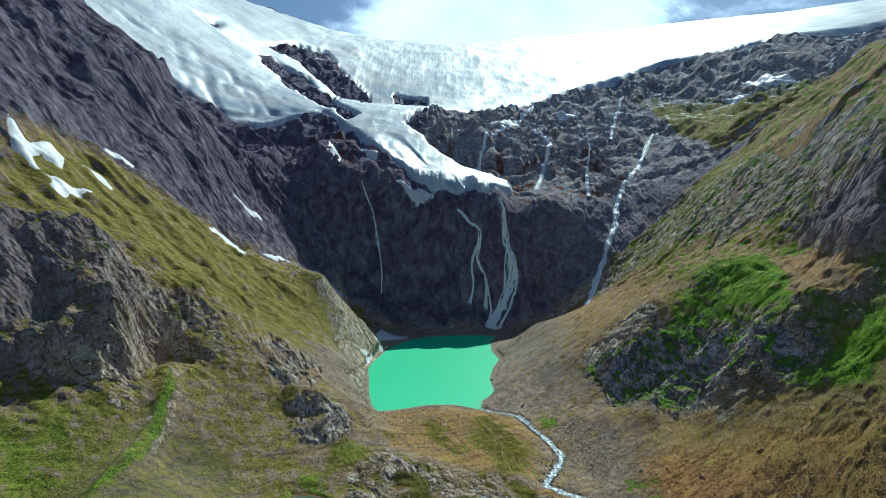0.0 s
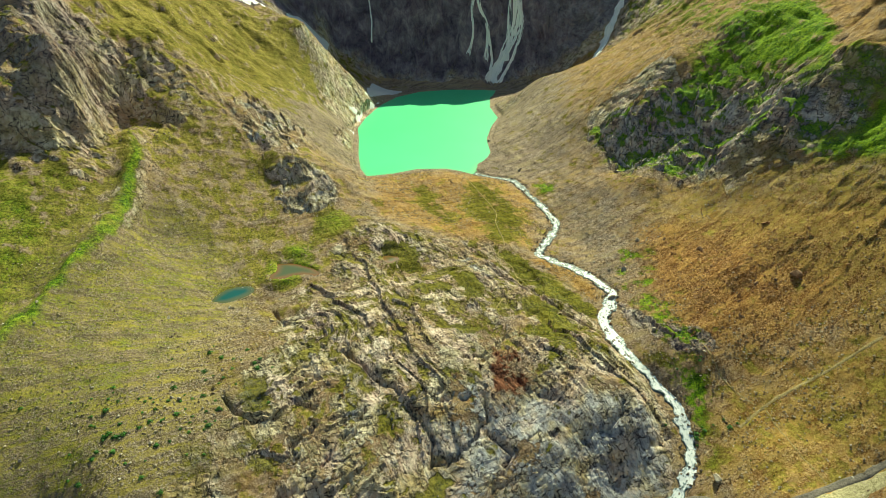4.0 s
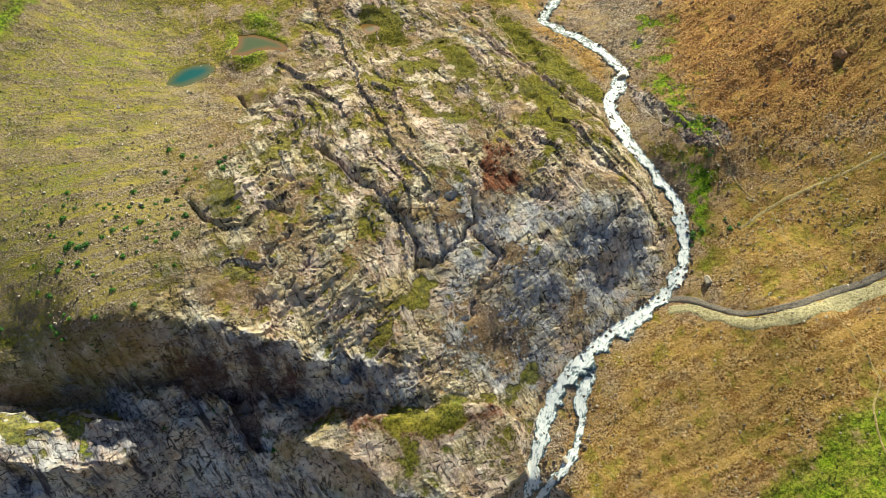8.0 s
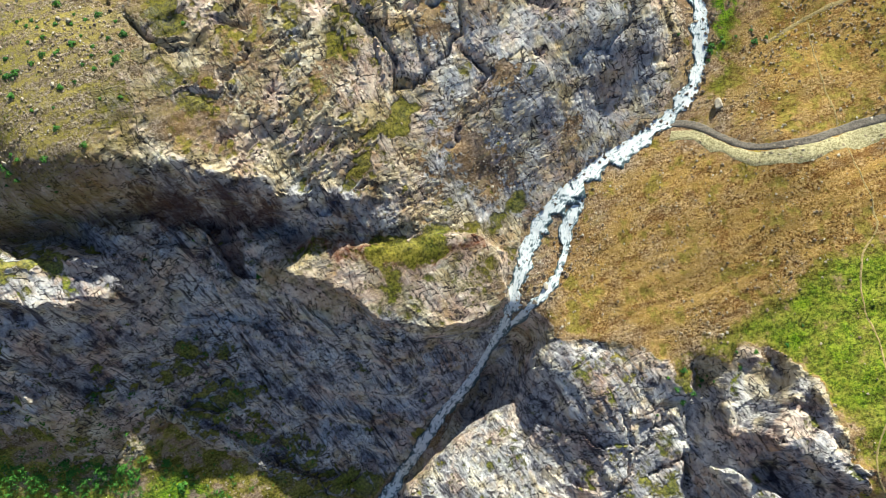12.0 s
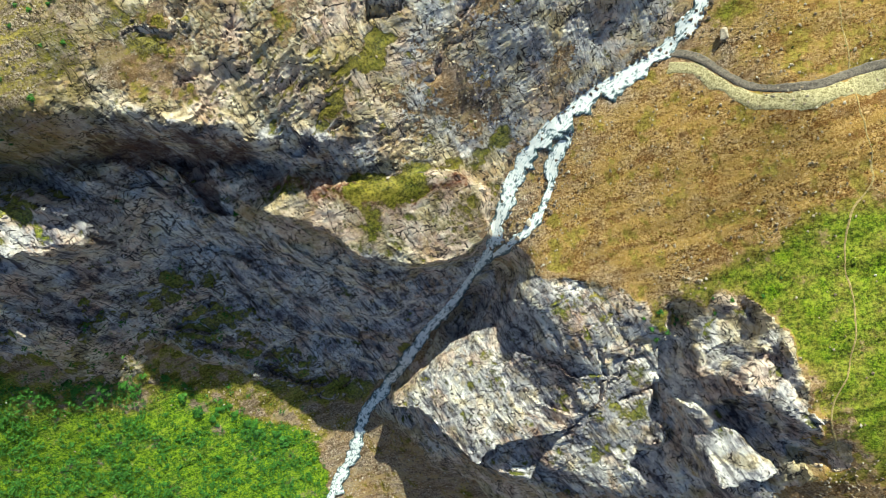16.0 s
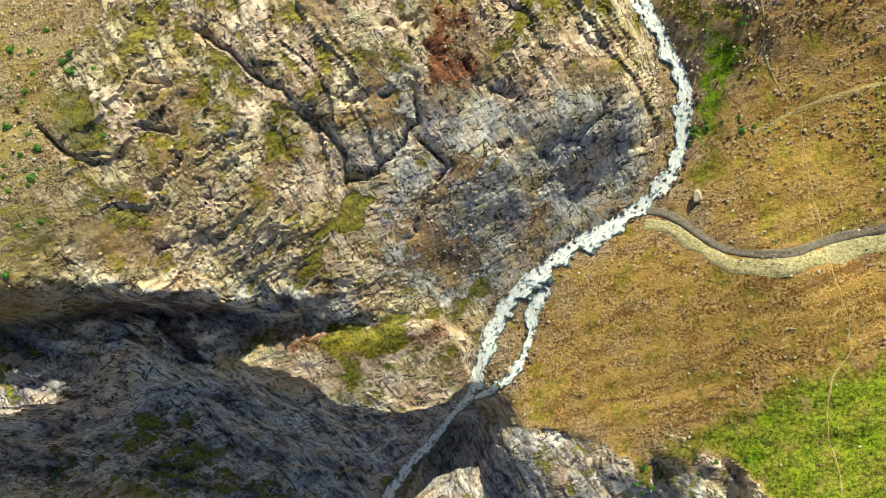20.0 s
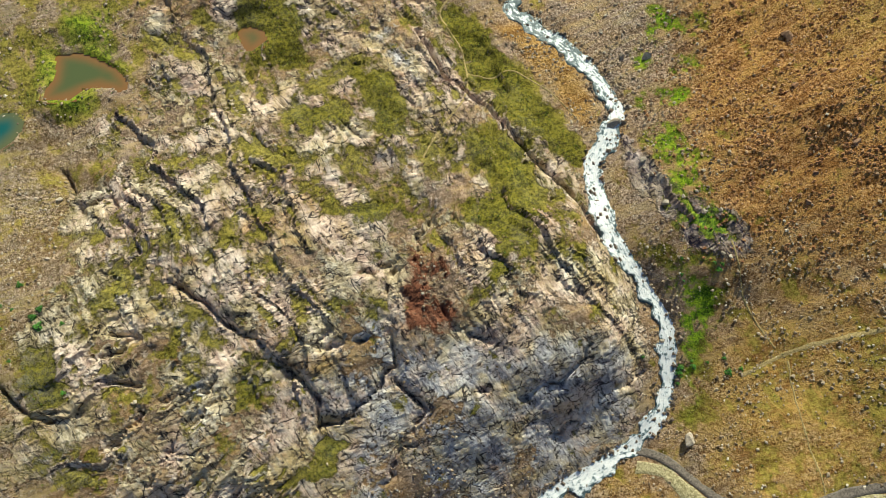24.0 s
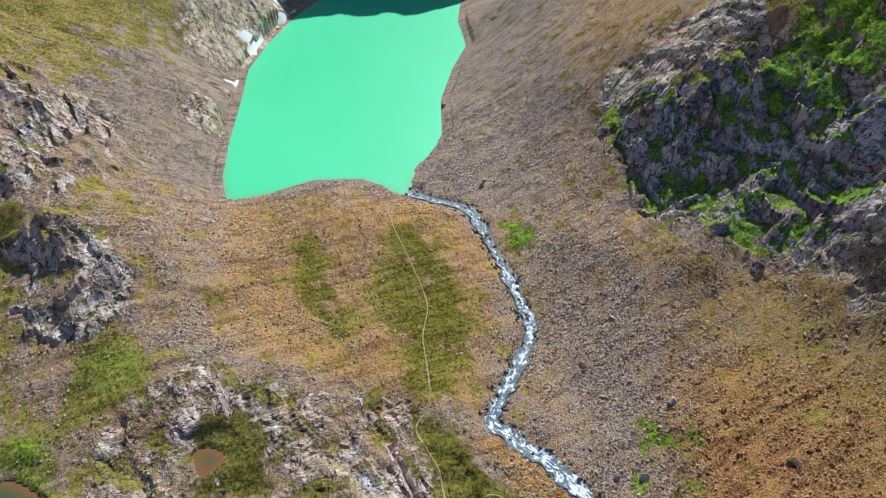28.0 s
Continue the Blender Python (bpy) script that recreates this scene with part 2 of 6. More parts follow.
    scree = m.mix(m.math("MULTIPLY", m.span(drift, 0.48, 0.60), 0.70), scree, m.mix(warm, (0.46, 0.36, 0.21), (0.54, 0.32, 0.10)))
    scree = m.mix(m.math("MULTIPLY", m.span(drift, 0.47, 0.37), 0.65), scree, m.mix(warm, (0.15, 0.115, 0.07), (0.21, 0.095, 0.028)))
    cob = m.math("MULTIPLY", m.span(d2, 0.34, 0.22), m.span(pick2, 0.70, 0.74))
    slabby = m.math("MULTIPLY", m.span(d1, 0.30, 0.22), m.span(pick1, 0.84, 0.87))
    rubble = m.math("MAXIMUM", cob, slabby)
    rubble = m.math("MULTIPLY", rubble, m.attr("stony"))
    scree = m.mix(m.math("MULTIPLY", rubble, 0.85), scree, m.mix(warm, (0.74, 0.68, 0.57), (0.72, 0.52, 0.34)))
    # turf: dry olive to fresh green
    blade = m.math("ADD", m.math("MULTIPLY", m.noise(p, 0.9, 5, 0.75), 0.7), m.math("MULTIPLY", fine, 0.3))
    blade = m.math("ADD", blade, m.math("MULTIPLY", m.math("SUBTRACT", drift, 0.5), 0.35))
    blade = m.math("ADD", m.math("MULTIPLY", m.math("SUBTRACT", blade, 0.48), 1.4), 0.48)
    dry = m.ramp(blade, (0.34, (0.050, 0.043, 0.007)), (0.47, (0.170, 0.142, 0.022)), (0.62, (0.39, 0.315, 0.075)))
    moss = m.ramp(blade, (0.36, (0.016, 0.028, 0.002)), (0.48, (0.075, 0.100, 0.006)), (0.62, (0.21, 0.23, 0.022)))
    lush = m.ramp(blade, (0.36, (0.012, 0.050, 0.002)), (0.48, (0.080, 0.195, 0.005)), (0.62, (0.29, 0.43, 0.014)))
    lush = m.mix(m.span(m.math("ADD", m.attr("lush"), m.math("MULTIPLY", m.math("SUBTRACT", small, 0.5), 0.5)), 0.45, 0.75), moss, lush)
    fresh = m.span(m.math("ADD", m.attr("lush"), m.math("MULTIPLY", m.math("SUBTRACT", mid, 0.5), 1.0)), 0.25, 0.85)
    turf = m.mix(fresh, dry, lush)
    olive = m.ramp(blade, (0.36, (0.012, 0.015, 0.001)), (0.48, (0.066, 0.070, 0.004)), (0.62, (0.19, 0.175, 0.014)))
    turf = m.mix(m.math("MULTIPLY", m.attr("mossy"), 0.85), turf, olive)
    # which covers which
    bare = m.span(m.math("ADD", m.attr("rock"), m.math("MULTIPLY", m.math("SUBTRACT", small, 0.5), 0.9)), 0.44, 0.56)
    ground = m.mix(bare, scree, rock)
    clump = m.noise(m.place(1.0, 0.4, 0.8, 32), 0.24, 4, 0.6)
    patchy = m.math("ADD", m.math("MULTIPLY", m.math("SUBTRACT", small, 0.5), 0.55), m.math("MULTIPLY", m.math("SUBTRACT", mid, 0.5), 1.7))
    patchy = m.math("ADD", patchy, m.math("MULTIPLY", m.math("SUBTRACT", clump, 0.5), 1.0))
    green = m.math("MULTIPLY", m.span(m.math("ADD", m.math("ADD", m.attr("turf"), patchy), m.math("MULTIPLY", m.math("SUBTRACT", fine, 0.5), 0.35)), 0.40, 0.66), 0.93)
    sparse = m.span(m.math("ADD", m.math("MULTIPLY", m.noise(p, 0.9, 5, 0.75), 0.45), m.math("MULTIPLY", drift, 0.55)), 0.38, 0.60)
    green = m.node("Mix", 0, {0: m.attr("thin"), 2: green, 3: sparse})
    ground = m.mix(green, ground, turf)
    white = m.span(m.math("ADD", m.attr("snow"), m.math("MULTIPLY", m.math("SUBTRACT", m.noise(p, 0.05, 6, 0.65), 0.5), 1.6)), 0.45, 0.6)
    ground = m.mix(white, ground, (0.78, 0.82, 0.88))
    # relief
    h_rock = m.math("ADD", m.math("MULTIPLY", tone, 1.0), m.math("MULTIPLY", crack, 0.6))
    h_rock = m.math("ADD", h_rock, m.math("ADD", m.math("MULTIPLY", chip1, 0.7), m.math("MULTIPLY", chip2, 0.35)))
    h_rock = m.math("ADD", h_rock, m.math("MULTIPLY", small, 0.25))
    h_rock = m.math("ADD", h_rock, m.math("MULTIPLY", grain, 1.3))
    h_rock = m.math("ADD", h_rock, m.math("MULTIPLY", fine, 0.10))
    h_scree = m.math("ADD", m.math("MULTIPLY", pebble, 0.7), m.math("MULTIPLY", small, 0.35))
    h_scree = m.math("ADD", h_scree, m.math("MULTIPLY", rubble, 0.45))
    h_turf = m.math("ADD", m.math("MULTIPLY", small, 0.4), m.math("MULTIPLY", fine, 0.2))
    h_rock = m.node("Mix", 0, {0: m.attr("dark"), 2: h_rock, 3: m.math("MULTIPLY", crag, 9.0)})
    h = m.node("Mix", 0, {0: bare, 2: h_scree, 3: h_rock})
    h = m.node("Mix", 0, {0: green, 2: h, 3: h_turf})
    return m.done(ground, 0.9, m.bump(h, 0.9, 1.0), Specular_IOR_Level=0.06)


def snow_material(name, tint, dirt=0.4):
    m = Nodes(name)
    p = m.place()
    a, b = m.noise(p, 0.03, 5, 0.6), m.noise(p, 0.4, 4, 0.6)
    col = m.mix(m.math("MULTIPLY", m.span(m.math("ADD", m.math("MULTIPLY", a, 0.7), m.math("MULTIPLY", b, 0.3)), 0.48, 0.68), dirt), tint, (0.36, 0.32, 0.30))
    return m.done(col, 0.55, m.bump(m.math("ADD", m.math("MULTIPLY", a, 4.0), m.math("MULTIPLY", b, 0.5)), 0.5, 1.0))


def glacier_material():
    m = Nodes("glacier_ice")
    p = m.place()
    a = m.noise(p, 0.006, 6, 0.65)
    lines = m.noise(m.place(1.0, 0.25, 0.5, 40), 0.05, 7, 0.72, 1.2)
    col = m.ramp(lines, (0.32, (0.22, 0.30, 0.40)), (0.43, (0.50, 0.55, 0.62)), (0.56, (0.70, 0.71, 0.73)))
    col = m.mix(m.math("MULTIPLY", m.span(a, 0.50, 0.66), 0.45), col, (0.48, 0.42, 0.39))
    bands = m.noise(m.place(0.35, 1.0, 1.0, -12), 0.014, 7, 0.66, 0.6)
    col = m.mix(m.math("MULTIPLY", m.span(bands, 0.50, 0.40), 0.75), col, (0.36, 0.44, 0.56))
    col = m.mix(m.math("MULTIPLY", m.attr("clean"), 0.20), col, (0.70, 0.72, 0.75))
    return m.done(col, 0.5, m.bump(lines, 0.12, 2.5))


def lake_material():
    m = Nodes("glacial_milk_water")
    p = m.place()
    a = m.noise(p, 0.012, 3, 0.5)
    col = m.mix(a, (0.10, 0.60, 0.265), (0.13, 0.69, 0.34))
    shore = m.attr("shallow")
    col = m.mix(m.math("MULTIPLY", shore, 0.55), col, (0.20, 0.42, 0.20))
    return m.done(col, 0.4, m.bump(m.noise(p, 1.2, 3), 0.08, 0.1), Specular_IOR_Level=0.25)


def foam_material():
    m = Nodes("white_water")
    uv = m.node("TexCoord", "UV")
    flow = m.node("Mapping", 0, {"Vector": uv, "Scale": (0.32, 1.0, 1)})
    a = m.noise(flow, 0.9, 6, 0.72, 1.0)
    b = m.noise(m.place(), 0.55, 5, 0.7)
    foam = m.math("ADD", m.math("MULTIPLY", a, 0.55), m.math("MULTIPLY", b, 0.45))
    foam = m.span(m.math("ADD", foam, m.math("SUBTRACT", m.attr("froth"), 0.5)), 0.445, 0.545)
    col = m.ramp(foam, (0.0, (0.07, 0.11, 0.13)), (0.25, (0.22, 0.29, 0.33)), (0.55, (0.60, 0.67, 0.74)), (1.0, (0.86, 0.88, 0.91)))
    return m.done(col, 0.45, m.bump(a, 0.8, 0.5))


def spray_material():
    m = Nodes("falling_white_water")
    uv = m.node("TexCoord", "UV")
    a = m.noise(m.node("Mapping", 0, {"Vector": uv, "Scale": (0.12, 1.4, 1)}), 1.0, 5, 0.65, 0.3)
    return m.done(m.ramp(a, (0.36, (0.62, 0.66, 0.72)), (0.46, (0.92, 0.93, 0.95)), (0.6, (0.97, 0.97, 0.98))), 0.5, m.bump(a, 0.5, 0.5))


def stony_material(name, dark, lit, scale=1.2, rough=0.9):
    m = Nodes(name)
    p = m.place()
    own = m.node("ObjectInfo", "Random")
    a, b = m.noise(p, scale, 5, 0.65), m.noise(p, scale * 6, 3)
    f = m.math("ADD", m.math("MULTIPLY", a, 0.7), m.math("MULTIPLY", b, 0.3))
    col = m.ramp(f, (0.3, dark), (0.68, lit))
    col = m.mix(m.math("MULTIPLY", own, 0.45), col, (0.20, 0.155, 0.12))
    return m.done(col, rough, m.bump(f, 0.6, 0.3))


def brown_stone_material():
    m = Nodes("brown_scree_stone")
    isle = m.node("NewGeometry", "Random Per Island")
    col = m.ramp(isle, (0.0, (0.20, 0.085, 0.035)), (0.5, (0.38, 0.19, 0.08)), (0.9, (0.52, 0.31, 0.16)), (1.0, (0.70, 0.50, 0.32)))
    a = m.noise(m.place(), 3.0, 4, 0.6)
    return m.done(m.mix(m.math("MULTIPLY", a, 0.4), col, (0.24, 0.11, 0.05)), 0.9, m.bump(a, 0.5, 0.2))


def mixed_stone_material():
    m = Nodes("mixed_scree_stone")
    isle = m.node("NewGeometry", "Random Per Island")
    col = m.ramp(isle, (0.0, (0.07, 0.055, 0.045)), (0.3, (0.30, 0.22, 0.14)), (0.6, (0.38, 0.31, 0.22)), (0.9, (0.54, 0.46, 0.36)), (1.0, (0.74, 0.69, 0.60)))
    a = m.noise(m.place(), 3.0, 4, 0.6)
    return m.done(m.mix(m.math("MULTIPLY", a, 0.5), col, (0.25, 0.18, 0.12)), 0.9, m.bump(a, 0.5, 0.2))


def leaf_material(name, low, high):
    m = Nodes(name)
    own = m.node("ObjectInfo", "Random")
    isle = m.node("NewGeometry", "Random Per Island")
    f = m.math("ADD", m.math("MULTIPLY", own, 0.4), m.math("MULTIPLY", isle, 0.6))
    return m.done(m.ramp(f, (0.1, low), (0.9, high)), 0.75)


GROUND = ground_material()
SNOW = snow_material("old_snow", (0.80, 0.80, 0.82), 0.35)
ICE = glacier_material()
LAKE = lake_material()
FOAM = foam_material()
SPRAY = spray_material()
BROWN_BOULDER = stony_material("brown_boulder_stone", (0.12, 0.05, 0.025), (0.46, 0.25, 0.13))
BOULDER = stony_material("boulder_stone", (0.20, 0.16, 0.13), (0.66, 0.59, 0.49))
STONES, BROWN_STONES = mixed_stone_material(), brown_stone_material()
SHRUB = leaf_material("alder_leaf", (0.014, 0.075, 0.010), (0.08, 0.24, 0.018))
BARK = stony_material("shrub_bark", (0.05, 0.035, 0.025), (0.14, 0.11, 0.08), 6)
BLADES = leaf_material("grass_blade", (0.06, 0.13, 0.012), (0.24, 0.30, 0.035))

# ---- relief ----
# Break lines of the terrain: (x, y, z) along each landform, in metres. The lake's level is z = 0.
SHORE = [(0, 0), (-20, 10), (-42, 9), (-57, 0), (-80, -8), (-87, 10), (-93, 45), (-99, 95), (-104, 130), (-101, 170),
         (-93, 215), (-78, 260), (-50, 292), (-10, 304), (40, 300), (31, 262), (28, 215), (33, 170), (24, 135), (17, 92),
         (18, 52), (6, 22)]
LANDFORMS = dict(
    stream_bed=[(6, -1, -1), (26, -8, -2), (38, -35, -5), (53, -75, -9), (36, -114, -11), (52, -135, -13), (70, -158, -16),
                (63, -180, -22), (78, -215, -34), (85, -240, -44), (76, -260, -53), (52, -275, -62), (34, -305, -76), (18, -334, -93)],
    gorge_bed=[(10, -347, -124), (-5, -372, -141), (-22, -398, -156), (-43, -421, -170), (-60, -450, -180)],
    lake_bed=[(-40, 40, -7), (-45, 120, -10), (-35, 200, -10), (-15, 260, -7)],
    dam=[(-60, -30, 3), (-22, -21, 5), (8, -22, 3), (-37, -62, 0), (2, -52, -1), (-21, -93, -3), (16, -112, -6), (-60, -85, 2), (25, -60, -3), (-46, -101, 2)],
    west_bank=[(-85, -62, 18), (-88, -91, 12), (-110, -98, 10), (-127, -65, 32), (-128, -27, 34), (-143, -38, 40), (-110, -66, 27), (-127, -90, 16), (-99, -91, 17), (-71, -107, 8), (-131, -77, 17), (-125, 13, 29), (-112, 60, 22), (-125, 140, 26)],
    west_fan=[(-131, -166, -7), (-174, -142, 10), (-193, -165, 24), (-196, -111, 42), (-186, -33, 69), (-169, -273, -12), (-200, -230, 8)],
    west_mountain=[(-234, -73, 53), (-242, -93, 92), (-267, -54, 112), (-280, -126, 66), (-277, -100, 70), (-220, -18, 100), (-296, -37, 147), (-184, 54, 64), (-310, -170, 60), (-324, -14, 168), (-340, -160, 130),
                   (-430, 136, 289), (-246, 180, 118), (-157, 170, 92), (-111, 199, 28), (-450, -150, 240), (-330, -330, 40),
                   (-260, -300, 10), (-600, -100, 380), (-620, 100, 470)],
    west_ridge=[(-461, 300, 424), (-413, 310, 382), (-372, 310, 333), (-341, 310, 295), (-282, 300, 192), (-201, 300, 87), (-581, 320, 520),
                (-330, 420, 240), (-440, 480, 300), (-600, 560, 430), (-300, 560, 255)],
    rock_dome=[(-45, -124, -2), (-45, -140, -8), (11, -120, -10), (-81, -202, -4), (-107, -222, -7), (-115, -247, -10), (-90, -246, -9),
               (-73, -241, -13), (-50, -228, -13), (-24, -227, -18), (-18, -208, -13), (5, -207, -17), (25, -169, -14), (28, -216, -16), (-105, -192, -10), (-89, -177, -7), (-66, -192, -4), (-77, -153, -4), (-30, -146, -7), (-14, -172, -10), (15, -163, -10), (46, -187, -17),
               (43, -238, -24), (65, -230, -26), (50, -200, -17), (-60, -170, -4)],
    dome_face=[(-11, -229, -22), (19, -235, -27), (40, -260, -46), (-26, -238, -24), (16, -227, -21), (-7, -240, -31), (27, -252, -34), (51, -257, -49), (-24, -259, -41), (-56, -272, -32),
               (-98, -270, -20), (-112, -286, -21), (-140, -300, -23), (-131, -283, -16), (-122, -297, -26), (-110, -288, -26), (-97, -294, -36), (-40, -286, -49), (-56, -296, -54), (-85, -296, -45), (-200, -316, -30)],
    cliff_ledge=[(-60, -304, -60), (-37, -311, -69), (-28, -335, -84), (3, -297, -71), (8, -309, -75), (-19, -330, -83), (-61, -317, -66), (-108, -308, -67), (-100, -318, -82), (-34, -299, -61), (-74, -310, -65), (-48, -317, -69), (-14, -318, -75)],
    cliff_foot=[(-113, -329, -90), (-82, -340, -106), (-49, -343, -110), (-84, -346, -111), (-128, -361, -107), (-66, -381, -151), (-22, -355, -118), (-39, -350, -114), (-104, -372, -129), (-113, -341, -99), (-148, -350, -86), (-163, -369, -86),
                (-170, -370, -95), (-230, -370, -75)],
    buttress=[(-140, -309, -47), (-122, -334, -88), (-165, -308, -45), (-124, -327, -56), (-147, -345, -70), (-139, -321, -45), (-175, -335, -48)],
    meadow=[(-139, -395, -126), (-88, -423, -160), (-140, -450, -150), (-220, -430, -118), (-100, -500, -185)],
    east_bank=[(42, 7, 1), (68, -42, 2), (75, -61, -2), (94, 25, 21), (116, -20, 15), (131, -70, 14), (117, -110, 3), (145, -100, 16),
               (82, -134, -12), (122, -137, 2), (83, -189, -19), (102, -205, -18), (94, -50, 11), (116, -60, 20), (161, -54, 35), (115, 8, 42), (133, -163, 7), (60, 110, 22), (75, 190, 36)],
    east_slope=[(111, -214, -24), (122, -222, -23), (115, -253, -32), (154, -177, 8), (180, -150, 35), (183, -100, 50), (164, -66, 48),
                (199, -80, 77), (215, -78, 104), (152, 33, 85), (196, 33, 111), (116, -284, -31), (136, -281, -32), (94, -259, -45), (210, -200, 40)],
    east_meadow=[(64, -292, -62), (90, -319, -56), (115, -337, -47), (132, -313, -35), (122, -353, -40), (130, -367, -38), (190, -330, -10), (180, -420, -30)],
    east_cliff=[(75, -352, -69), (100, -349, -57), (89, -380, -74), (110, -396, -58), (63, -409, -99), (43, -404, -106), (26, -359, -110),
                (48, -345, -79), (44, -373, -89), (57, -357, -71), (85, -370, -77), (94, -398, -76), (100, -373, -60), (105, -360, -54), (117, -380, -42), (80, -440, -110), (20, -440, -150)],
    prow=[(36, -349, -75), (88, -374, -76), (75, -398, -93), (8, -373, -120), (15, -376, -112), (-12, -394, -135), (-5, -404, -131), (32, -383, -105), (58, -420, -107), (23, -425, -124)],
    east_mountain=[(300, -60, 170), (183, -63, 69), (181, 35, 90), (229, -95, 88), (283, -4, 147), (258, 17, 130), (320, 0, 220), (300, -200, 110), (246, 200, 150), (313, 200, 222), (380, 215, 268), (457, 200, 335), (600, 0, 430),
                   (420, -330, 130), (230, 110, 120), (330, 330, 215), (470, 420, 290), (640, 300, 460)],
    headwall_foot=[(-154, 345, 56), (-93, 345, 12), (-30, 338, 6), (39, 340, 4), (108, 335, 14), (170, 300, 55)],
    headwall_rim=[(-212, 420, 250), (-147, 410, 206), (-90, 405, 194), (-31, 402, 184), (56, 400, 178), (151, 400, 163), (218, 390, 146), (10, 380, 130), (-90, 378, 110), (110, 375, 90)],
    bench=[(-67, 480, 222), (30, 480, 206), (80, 480, 195), (-129, 700, 345), (43, 700, 330), (97, 700, 305), (162, 700, 300), (302, 700, 300), (367, 700, 286),
           (230, 520, 215), (-280, 640, 330)],
    upper_step=[(-477, 1100, 557), (-220, 1100, 430), (-91, 1100, 444), (81, 1100, 444), (282, 1100, 466), (540, 1100, 487), (752, 1060, 572), (640, 800, 400), (900, 800, 450), (900, 1100, 605), (1250, 1050, 620), (-800, 1000, 760)],
    skyline=[(-1500, 2300, 1250), (-1236, 2300, 1150), (-1038, 2300, 1107), (-690, 2300, 972), (-289, 2300, 861), (12, 2300, 881), (313, 2300, 916), (763, 2300, 950), (1262, 2300, 1000), (1932, 2200, 1020)],
    beyond=[(-1500, 3600, 700), (0, 3600, 500), (1800, 3600, 700), (-1600, 800, 900), (1500, 600, 900), (-1500, -400, 700), (1300, -400, 700)],
    valley=[(0, -620, -235), (-300, -640, -215), (260, -560, -70), (0, -1200, -330), (900, -1200, 200), (-900, -1200, 200), (0, -2000, -420), (900, -2000, 100), (-900, -2000, 100)],
)
CTRL = np.array([p for line in LANDFORMS.values() for p in line] + [(x, y, 0.3) for x, y in SHORE], float)


def kernel(d2):
    return np.sqrt(d2 + 49.0)


def solve_field(c):
    n = len(c)
    k = -kernel(((c[:, None, :2] - c[None, :, :2]) ** 2).sum(-1)) + np.eye(n) * 2.0
    one = np.c_[np.ones(n), c[:, :2] / 500]
    a = np.block([[k, one], [one.T, np.zeros((3, 3))]])
    return np.linalg.solve(a, np.r_[c[:, 2], 0, 0, 0])


COEF = solve_field(CTRL)


def base_height(x, y):
    out = np.empty(x.size)
    xf, yf = x.ravel(), y.ravel()
    for s in range(0, x.size, 20000):
        xs, ys = xf[s:s + 20000], yf[s:s + 20000]
        d2 = (xs[:, None] - CTRL[:, 0]) ** 2 + (ys[:, None] - CTRL[:, 1]) ** 2
        out[s:s + 20000] = -kernel(d2) @ COEF[:-3] + COEF[-3] + COEF[-2] * xs / 500 + COEF[-1] * ys / 500
    return out.reshape(x.shape)

# ---- noise on arrays ----
def lattice(ix, iy, seed):
    h = (ix.astype(np.int64) * 374761393 + iy.astype(np.int64) * 668265263 + seed * 974634777) & 0x7FFFFFFF
    h = ((h ^ (h >> 13)) * 1274126177) & 0x7FFFFFFF
    return ((h ^ (h >> 16)) & 0xFFFF) / 65535.0


def wave(x, y, seed=0):
    ix, iy = np.floor(x), np.floor(y)
    u, v = x - ix, y - iy
    u, v = u * u * u * (u * (u * 6 - 15) + 10), v * v * v * (v * (v * 6 - 15) + 10)
    a, b = lattice(ix, iy, seed), lattice(ix + 1, iy, seed)
    c, d = lattice(ix, iy + 1, seed), lattice(ix + 1, iy + 1, seed)
    return (a + (b - a) * u) * (1 - v) + (c + (d - c) * u) * v


def fbm(x, y, octaves=4, seed=0, gain=0.5):
    total, amp, norm = 0.0, 1.0, 0.0
    for k in range(octaves):
        total = total + amp * wave(x * 2**k + 17.3 * k, y * 2**k - 9.1 * k, seed + k)
        norm += amp
        amp *= gain
    return total / norm - 0.5


def ridged(x, y, octaves=4, seed=0):
    total, amp, norm = 0.0, 1.0, 0.0
    for k in range(octaves):
        total = total + amp * (1 - np.abs(2 * wave(x * 2**k + 5.7 * k, y * 2**k + 3.3 * k, seed + k) - 1))
        norm += amp
        amp *= 0.5
    return total / norm


def blocks(x, y, seed=0):
    """Jointed blocks: the distance to the nearest joint, a number for each block, and the height of its own tilted face."""
    ix, iy = np.floor(x), np.floor(y)
    near, second, own, face = np.full(x.shape, 9.0), np.full(x.shape, 9.0), np.zeros(x.shape), np.zeros(x.shape)
    for dx in (-1, 0, 1):
        for dy in (-1, 0, 1):
            cx, cy = ix + dx, iy + dy
            ox, oy = x - cx - lattice(cx, cy, seed), y - cy - lattice(cx, cy, seed + 7)
            d = np.hypot(ox, oy)
            closer = d < near
            second = np.where(closer, near, np.minimum(second, d))
            own = np.where(closer, lattice(cx, cy, seed + 13), own)
            tilt = ox * (lattice(cx, cy, seed + 19) - 0.5) * 2 + oy * (lattice(cx, cy, seed + 23) - 0.5) * 2
            face = np.where(closer, tilt, face)
            near = np.where(closer, d, near)
    return second - near, own, face


def smooth(v, lo, hi):
    t = np.clip((v - lo) / (hi - lo), 0, 1)
    return t * t * (3 - 2 * t)


